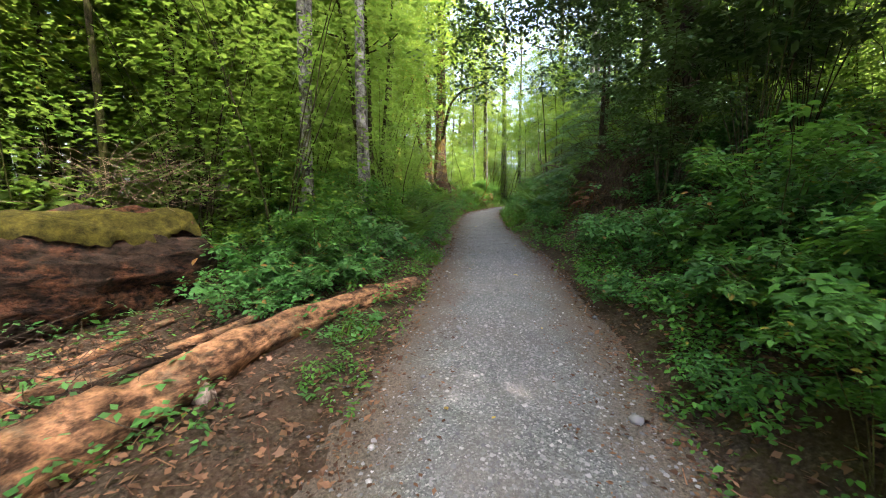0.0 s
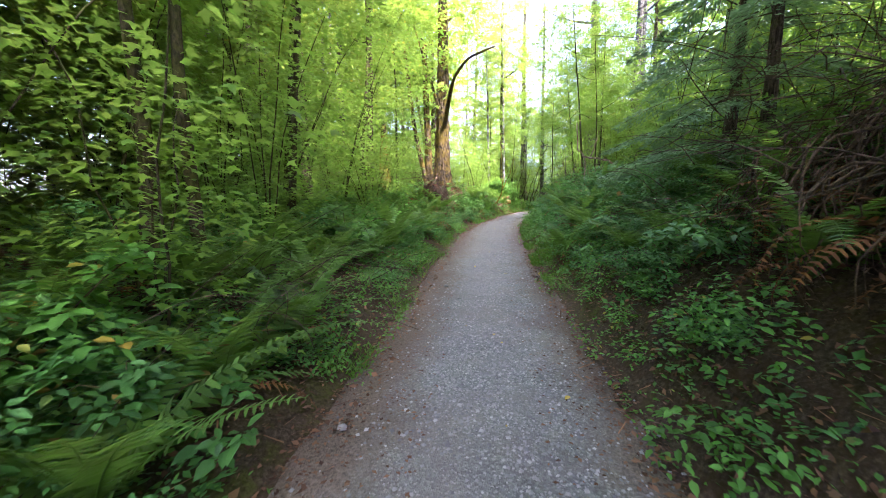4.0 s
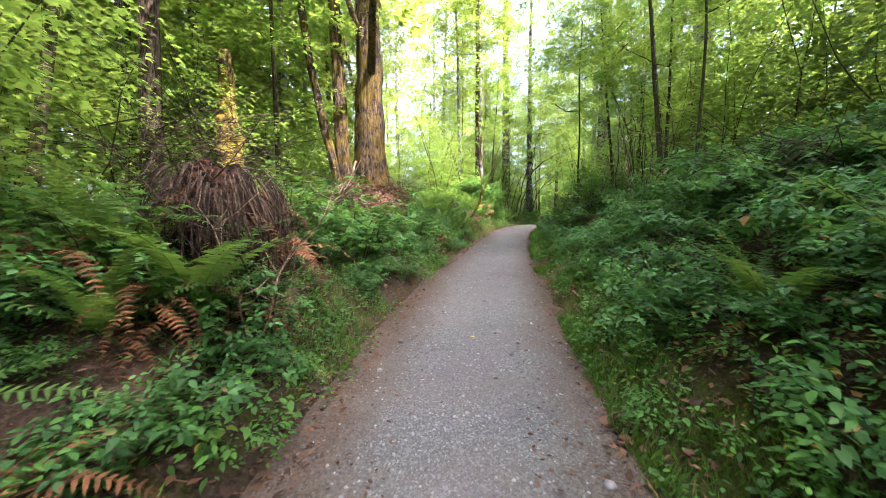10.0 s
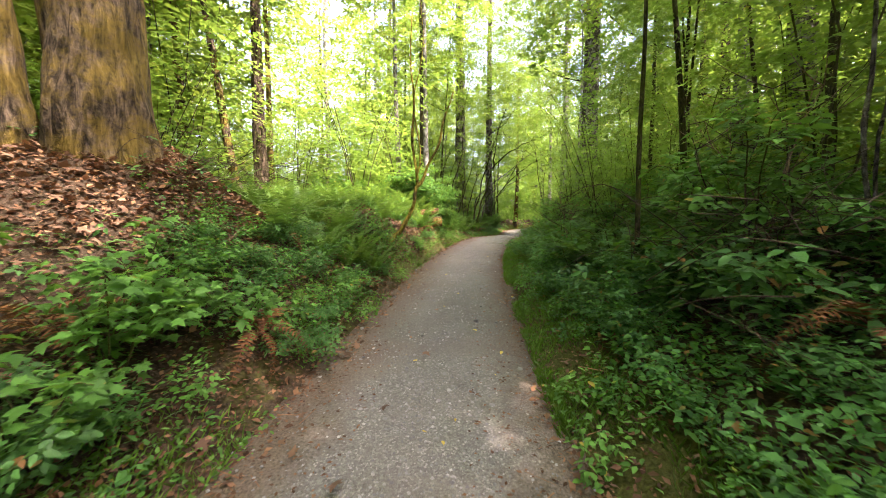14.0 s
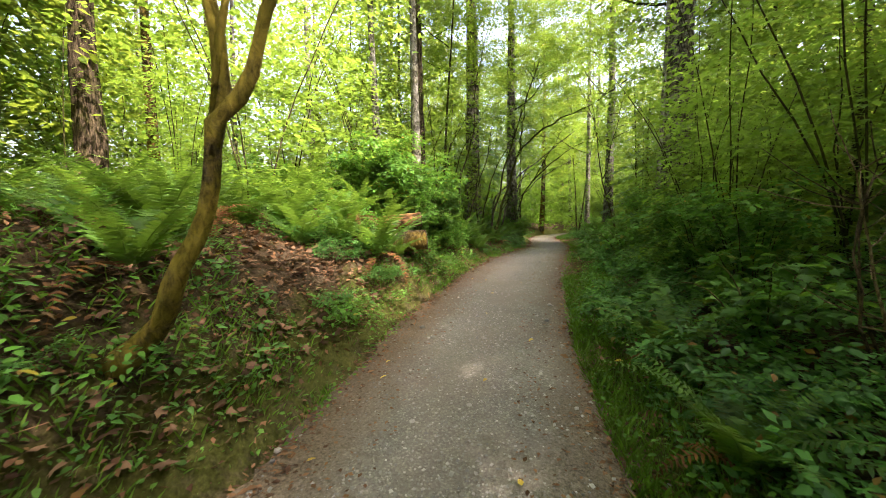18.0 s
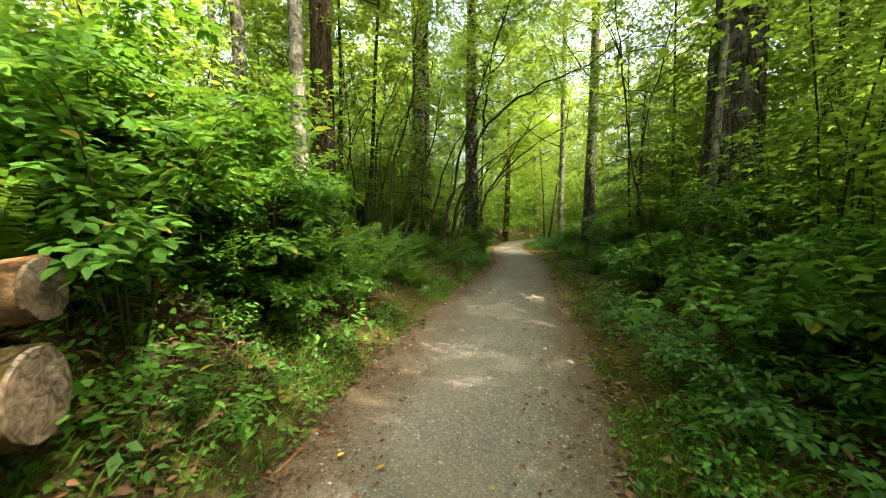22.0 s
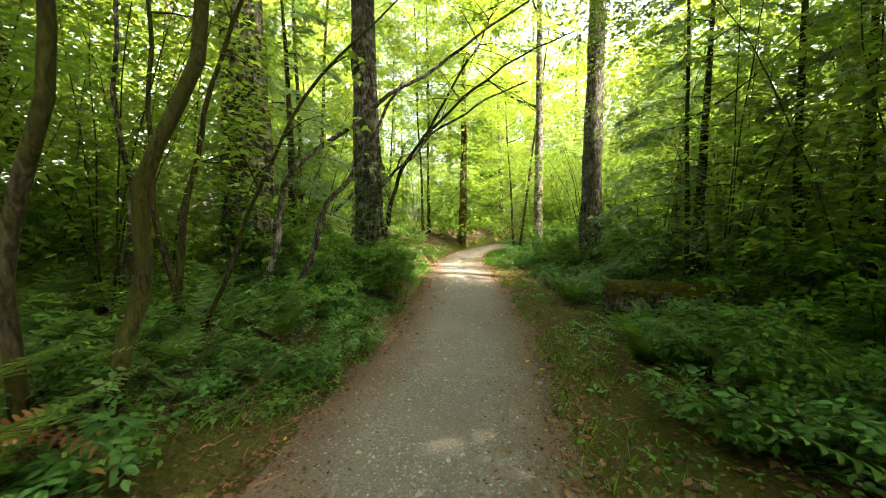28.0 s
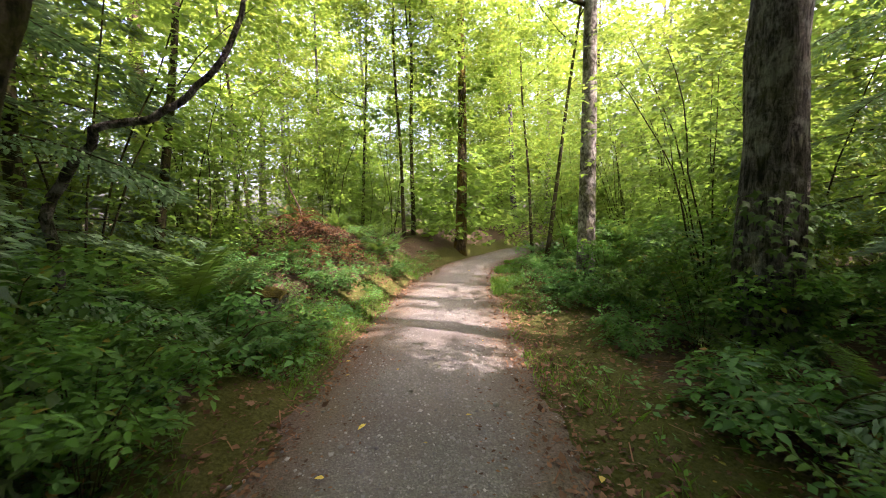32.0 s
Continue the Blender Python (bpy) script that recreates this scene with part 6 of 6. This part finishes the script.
def hanging_roots(x, y, up, wide, count, seed):
    """Brown root hair hanging down a cut bank."""
    r = random.Random(seed)
    ob = thing("hanging_roots", "brown hanging roots and dry root hair on the cut bank", "roots", "roots on the bank", at=(x, y, height(x, y)))
    ob.location = (x, y, height(x, y))
    soup = Soup()
    for i in range(count):
        dy, d0, d1 = r.uniform(-wide, wide), r.uniform(-0.1, up), r.uniform(-0.35, 0.05)
        e = dy + r.gauss(0, 0.32)
        a = Vector((d0, dy, height(x + d0, y + dy) - ob.location.z + r.uniform(0.1, 0.75)))
        b = Vector((d0 + d1, e, height(x + d0 + d1, y + e) - ob.location.z + r.uniform(-0.02, 0.16)))
        soup.add(*tube(bend(a, b, (r.gauss(-0.1, 0.08), r.gauss(0, 0.14), r.gauss(0.02, 0.12)), 7, 0.12, seed + i), taper(0.007 * r.uniform(0.5, 1.6), 0.0022, 7), 4))
    part("root", soup.mesh("root", ROOT), ob, kind="stuff")


for i, (x, y, up, wide, n) in enumerate(((7.3, 9.0, 1.4, 0.6, 340), (7.2, 9.9, 1.4, 0.6, 340), (7.2, 10.8, 1.2, 0.5, 220), (7.3, 8.1, 1.2, 0.5, 260))):
    hanging_roots(x, y, up, wide, n, 300 + i)


def bare_shrub(x, y, tall, seed):
    """Upright leafless stems with fine side twigs."""
    r = random.Random(seed)
    ob = thing("bare_shrub", "leafless grey twiggy shrub standing among brambles", "shrub", "bare shrubs on the bank", at=(x, y, height(x, y) - 0.05))
    for i in range(6):
        end = Vector((r.gauss(0, 0.3), r.gauss(0, 0.3), tall * r.uniform(0.7, 1.1)))
        line = bend((r.gauss(0, 0.08), r.gauss(0, 0.08), 0), end, (r.gauss(0, 0.08), r.gauss(0, 0.08), 0), 8, 0.1, seed + i)
        soup = Soup().add(*tube(line, taper(0.011, 0.003, 8), 5))
        for j in range(9):
            p = line[r.randrange(2, 8)]
            d = r.uniform(0, 2 * math.pi)
            q = p + Vector((math.cos(d), math.sin(d), r.uniform(0.2, 1.0))) * r.uniform(0.2, 0.5)
            soup.add(*tube(bend(p, q, (0, 0, -0.03), 4), taper(0.005, 0.002, 4), 4))
        part("stem", soup.mesh("stem", TAN_TWIG if i % 3 == 0 else TWIG), ob)


for i, (x, y, tall) in enumerate(((6.9, 25.4, 1.7), (7.2, 26.6, 2.0), (6.8, 27.9, 1.6), (7.5, 29.6, 1.8), (7.3, 20.2, 1.4), (2.5, 20.6, 1.3), (6.9, 33.6, 1.6))):
    bare_shrub(x, y, tall, 400 + i)


def ivy(x, y, radius, low, high, count, seed):
    """Ivy leaves that clothe the foot of a trunk, thinning out upwards."""
    g = np.random.default_rng(seed)
    a = g.uniform(0, 2 * math.pi, count)
    z = low + (high - low) * g.random(count) ** 1.6
    out = radius * (1.35 - 0.3 * (z - low) / (high - low)) + np.abs(g.normal(0, 0.07, count))
    pos = np.stack([x + out * np.cos(a), y + out * np.sin(a), z], -1)
    tip = np.stack([0.5 * np.cos(a) + g.normal(0, 0.4, count), 0.5 * np.sin(a) + g.normal(0, 0.4, count), g.normal(-0.7, 0.3, count)], -1)
    face = np.stack([np.cos(a) + g.normal(0, 0.3, count), np.sin(a) + g.normal(0, 0.3, count), 0.5 + g.normal(0, 0.3, count)], -1)
    me = array_mesh("ivy", *leaves(STAR_LEAF, pos, tip, face, g.uniform(0.06, 0.12, count)), LAUREL)
    tagged(new("ivy", me), "dark green ivy climbing the foot of a trunk", "ivy", "ivy on trunks", kind="stuff")


ivy(6.65, 51.8, 0.24, 2.75, 5.4, 1500, 501)
ivy(4.62, 51.25, 0.38, 2.8, 4.2, 1100, 502)
ivy(10.4, 43.2, 0.42, 3.1, 4.6, 900, 503)
ivy(12.2, 53.9, 0.24, 2.8, 4.4, 900, 504)


def root_mass(x, y, z):
    """An upturned clod of earth with dry roots hanging from it."""
    r = random.Random(77)
    ob = thing("root_mass", "upturned clod of earth with hanging dry brown roots", "roots", at=(x, y, z))
    bm = bmesh.new()
    bmesh.ops.create_icosphere(bm, subdivisions=4, radius=1.0)
    for v in bm.verts:
        v.co *= 1 + 0.35 * noise.noise(v.co * 1.4) + 0.16 * noise.noise(v.co * 4.0) + 0.08 * noise.noise(v.co * 9.0)
        v.co = Vector((v.co.x * 0.36, v.co.y * 0.42, v.co.z * 0.52))
    me = bpy.data.meshes.new("clod")
    bm.to_mesh(me)
    bm.free()
    me.materials.append(ROTTEN)
    me.polygons.foreach_set("use_smooth", np.ones(len(me.polygons), bool))
    part("clod", me, ob)
    soup = Soup()
    for i in range(380):
        a = r.uniform(0, 2 * math.pi)
        p = Vector((0.36 * math.cos(a), 0.42 * math.sin(a), r.uniform(0.1, 0.5)))
        q = p + Vector((math.cos(a) * r.uniform(0.0, 0.22), math.sin(a) * r.uniform(0.0, 0.22), -r.uniform(0.3, 0.95)))
        soup.add(*tube(bend(p, q, (0.10 * math.cos(a), 0.10 * math.sin(a), 0), 6), taper(0.006 * r.uniform(0.5, 1.5), 0.002, 6), 4))
    part("root", soup.mesh("root", TWIG), ob, kind="stuff")


root_mass(1.95, 21.0, height(1.95, 21.0) + 0.22)


# ---- what lies on the ground ----
def strewn(name, label, category, leaf, mat, count, place, size, up=0.0, lie=0.25, seed=0, lift=0.01):
    """Countless small leaves or blades over a stretch of ground."""
    g, r = np.random.default_rng(seed), random.Random(seed)
    pos, tip, face, sz = [], [], [], []
    while len(pos) < count:
        x, y, dz = place(r)
        pos.append((x, y, height(x, y) + lift + dz))
        a = r.uniform(0, 2 * math.pi)
        tip.append((math.cos(a), math.sin(a), up + r.gauss(0, lie)))
        face.append((r.gauss(0, lie), r.gauss(0, lie), 1.0) if up < 1 else (math.cos(a + 1.6), math.sin(a + 1.6), 0.2))
        sz.append(size * r.uniform(0.5, 1.4))
    me = array_mesh(name, *leaves(leaf, np.array(pos), np.array(tip), np.array(face), np.array(sz)), mat)
    return tagged(new(name, me), label, category, kind="stuff")


def verge(u0, u1, y0, y1, patchy=0.0, both=True, side=1):
    def place(r):
        while True:
            y = r.uniform(y0, y1)
            u = (u0 + (u1 - u0) * r.random() ** 1.4) * (r.choice((-1, 1)) if both else side)
            x = centre(y) + u
            if patchy > -1 and 39 < y < 57 and 0.9 < u < 2.1 and r.random() < 0.8:
                continue
            if patchy <= -1 or noise.noise((x * 0.9, y * 0.9, 12.0)) > patchy - 0.35:
                return x, y, 0.0
    return place


strewn("leaf_litter", "dry brown leaf litter on the forest floor", "leaf litter", KITE_LEAF, LITTER, 52000, verge(0.85, 5.0, -3, 64, -2), 0.062, 0.05, 0.3, 1)
strewn("mound_litter", "thick red-brown leaf litter on the maple mound", "leaf litter", KITE_LEAF, LITTER, 9000,
       lambda r: (0.9 + r.gauss(0, 0.8), 29.8 + r.gauss(0, 0.9), 0.04 * r.random()), 0.065, 0.1, 0.45, 2)
strewn("bark_debris", "reddish bark chips and rotten wood between the logs", "debris", KITE_LEAF, LITTER, 4200,
       lambda r: (2.5 + r.gauss(0, 0.55), 2.9 + r.gauss(0, 0.9), 0.03 * r.random()), 0.05, 0.1, 0.5, 12)
strewn("slope_litter", "red-brown dead leaves and fern litter on the slope", "leaf litter", KITE_LEAF, LITTER, 24000,
       lambda r: (lambda y: (centre(y) - 1.15 - 3.2 * r.random() ** 1.3, y, 0.03 * r.random()))(r.uniform(24, 39)), 0.042, 0.1, 0.5, 13)
DEADLEAF = leaf_material("dead_maple_leaf", (0.055, 0.03, 0.018), (0.16, 0.095, 0.06), (0.2, 0.1, 0.03), gloss=0.7, see=0.12)
strewn("dead_leaves", "large brown dead maple leaves on the slope", "leaf litter", MAPLE_LEAF, DEADLEAF, 2600,
       lambda r: (lambda y: (centre(y) - 1.25 - 2.6 * r.random() ** 1.1, y, 0.02 + 0.03 * r.random()))(r.uniform(31, 38.6)), 0.08, 0.12, 0.4, 31)
strewn("dead_leaves", "large brown dead maple leaves round the old maple", "leaf litter", MAPLE_LEAF, DEADLEAF, 900,
       lambda r: (1.3 + r.gauss(0, 0.9), 28.9 + r.gauss(0, 1.3), 0.02 + 0.03 * r.random()), 0.085, 0.12, 0.45, 32)
strewn("dead_leaves", "brown dead leaves along the shady trail edge", "leaf litter", MAPLE_LEAF, DEADLEAF, 1600,
       lambda r: (lambda y: (centre(y) + r.choice((-1, 1)) * (1.1 + 1.6 * r.random() ** 1.5), y, 0.015 + 0.02 * r.random()))(r.uniform(0, 58)), 0.065, 0.08, 0.3, 33)
strewn("clearing_litter", "pale dry litter in the sunny clearing", "leaf litter", KITE_LEAF, LITTER, 9000,
       lambda r: (6.2 + r.gauss(0, 0.85), 60.2 + r.gauss(0, 1.1), 0.05 * r.random()), 0.07, 0.1, 0.5, 16)
strewn("ground_cover", "small green herbs creeping along the trail edge", "ground cover", OVAL_LEAF, BERRY, 40000,
       lambda r: (lambda p: (p[0], p[1], 0.14 * r.random() ** 2))(verge(0.95, 3.4, -2, 62, 0.33)(r)), 0.042, 0.15, 0.35, 3)
strewn("undergrowth", "low leafy undergrowth covering the forest floor", "undergrowth", TRIPLE_KITE, BRAMBLE, 24000,
       lambda r: (lambda p: (p[0], p[1], 0.03 + 0.28 * r.random() ** 2 * ease(1.2, 2.2, abs(p[0] - centre(p[1])))))(verge(1.3, 6.0, -2, 64, 0.30)(r)), 0.10, 0.1, 0.35, 9)
strewn("undergrowth", "small bramble leaves covering the steep bank", "undergrowth", TRIPLE_KITE, BRAMBLE, 26000,
       lambda r: (lambda p: (p[0], p[1], 0.03 + 0.22 * r.random()))(verge(1.5, 6.5, 11, 34, 0.12, False, 1)(r)), 0.085, 0.1, 0.4, 29)
strewn("slope_litter", "brown dead leaves on the steep bank", "leaf litter", KITE_LEAF, LITTER, 16000,
       lambda r: (lambda y: (centre(y) + 1.2 + 4.5 * r.random() ** 1.2, y, 0.04 * r.random()))(r.uniform(3, 32)), 0.05, 0.1, 0.5, 30)
strewn("undergrowth", "patchy green herbs on the forest floor away from the trail", "undergrowth", TRIPLE_KITE, VINE, 22000,
       lambda r: (lambda p: (p[0], p[1], 0.03 + 0.4 * r.random() ** 2))(verge(5.0, 22.0, -8, 80, 0.25)(r)), 0.18, 0.1, 0.35, 19)
strewn("grass", "short green grass and moss along the trail edge", "grass", BLADE, GRASS, 16000, verge(1.0, 1.75, 14, 64, 0.30, False, 1), 0.10, 1.6, 0.4, 4, -0.005)
strewn("grass", "short grass tufts along the trail edge", "grass", BLADE, GRASS, 6000, verge(1.05, 1.6, 0, 62, 0.6, False, -1), 0.09, 1.5, 0.4, 5, -0.005)
strewn("grass", "patchy grass and moss along the trail edge", "grass", BLADE, GRASS, 14000, verge(1.15, 2.1, 14, 62, 0.25, False, -1), 0.09, 1.3, 0.5, 25, -0.005)
strewn("ground_cover", "low green herbs along the shady trail edge", "ground cover", OVAL_LEAF, BERRY, 14000,
       lambda r: (lambda p: (p[0], p[1], 0.10 * r.random() ** 2))(verge(1.2, 2.4, 14, 60, 0.32, False, -1)(r)), 0.04, 0.15, 0.35, 26)
strewn("edge_litter", "fine brown needles and leaf crumbs along the trail edges", "leaf litter", KITE_LEAF, LITTER, 30000, verge(0.85, 2.3, -2, 62, -2), 0.036, 0.05, 0.3, 14)
strewn("twig_litter", "short broken twigs on the forest floor", "twigs", (np.array([(-0.028, 0, 0), (0.028, 0, 0), (0.022, 1, 0.03), (-0.022, 1, 0.03)], float), np.array([(0, 1, 2), (0, 2, 3)])), LITTER, 9000, verge(0.8, 3.5, -2, 62, -2), 0.14, 0.06, 0.2, 15)
strewn("grass", "bright short grass strip along the trail edge", "grass", BLADE, GRASS, 15000, verge(0.95, 1.5, 15, 36, 0.15, False, 1), 0.085, 1.4, 0.5, 17, -0.005)
strewn("fallen_leaves", "yellow fallen leaves scattered over the trail", "leaves", OVAL_LEAF, leaf_material("yellow_leaf", (0.30, 0.20, 0.03), (0.48, 0.36, 0.06), (0.4, 0.3, 0.03), 0.5, 0.1), 170,
       lambda r: (lambda y: (centre(y) + r.gauss(0, 0.85), y, 0.014))(r.uniform(-1, 62)), 0.055, 0.0, 0.12, 6, 0.016)
strewn("trail_crumbs", "brown leaf crumbs and bark chips on the trail", "leaf litter", KITE_LEAF, LITTER, 30000,
       lambda r: (lambda y: (centre(y) + r.choice((-1, 1)) * (1.15 - 0.8 * r.random() ** 2.2), y, 0.010))(r.uniform(-1, 62)), 0.032, 0.0, 0.12, 7, 0.014)


# ---- stones of the trail ----
def pebble_mesh(seed, flat=0.6):
    bm = bmesh.new()
    bmesh.ops.create_icosphere(bm, subdivisions=1, radius=1.0)
    for v in bm.verts:
        v.co *= 1 + 0.28 * noise.noise(v.co * 1.3 + Vector((seed * 7.0, 0, 0)))
        v.co.z *= flat
    me = bpy.data.meshes.new("pebble")
    bm.to_mesh(me)
    bm.free()
    me.materials.append(STONE)
    me.polygons.foreach_set("use_smooth", np.ones(len(me.polygons), bool))
    return me


PEBBLES = [pebble_mesh(s) for s in range(5)]
pick = random.Random(21)
for i in range(296):
    y = pick.uniform(0.8, 55)
    u = pick.choice((-1, 1)) * 1.05 * pick.random() ** 0.6
    s = 0.011 + 0.03 * pick.random() ** 4
    x = centre(y) + u
    part("pebble", PEBBLES[i % 5], path, "", (x, y, height(x, y) + 0.012 + s * 0.2), (0, 0, pick.uniform(0, 360)), s)
for x, y, s in ((6.28, 3.55, 0.055), (6.1, 2.65, 0.06), (5.28, 19.0, 0.06)):
    part("pebble", PEBBLES[2], path, "pale rounded stone", (x, y, height(x, y) + 0.012 + s * 0.2), (0, 0, 30), s)
OCTA = (np.array([(1, 0, 0), (0, 1, 0), (-1, 0, 0), (0, -1, 0), (0, 0, 0.7), (0, 0, -0.5)], float), np.array([(0, 1, 4), (1, 2, 4), (2, 3, 4), (3, 0, 4)]))


def gravel(count, spread_out, small, large, power, seed, end=58):
    g = np.random.default_rng(seed)
    y = g.uniform(-0.5, end, count)
    u = np.clip(g.normal(0.05, spread_out, count), -1.15, 1.15)
    c, z = np.interp(y, _ys, _CX), np.interp(y, _ys, _GZ)
    pos = np.stack([c + u, y, z + 0.03 * np.maximum(0, 1 - (u / 1.1) ** 2) + 0.012], -1)
    a = g.uniform(0, 2 * math.pi, count)
    v, t = leaves(OCTA, pos, np.stack([np.cos(a), np.sin(a), g.normal(0, 0.25, count)], -1), np.stack([g.normal(0, 0.25, count), g.normal(0, 0.25, count), np.ones(count)], -1), small + large * g.random(count) ** power)
    part("gravel", array_mesh("gravel", v, t, STONE), path, kind="stuff")


gravel(60000, 0.42, 0.004, 0.011, 2.5, 8)
gravel(16000, 0.42, 0.006, 0.014, 2.0, 28, 17)
gravel(2600, 0.5, 0.010, 0.018, 2.5, 18)
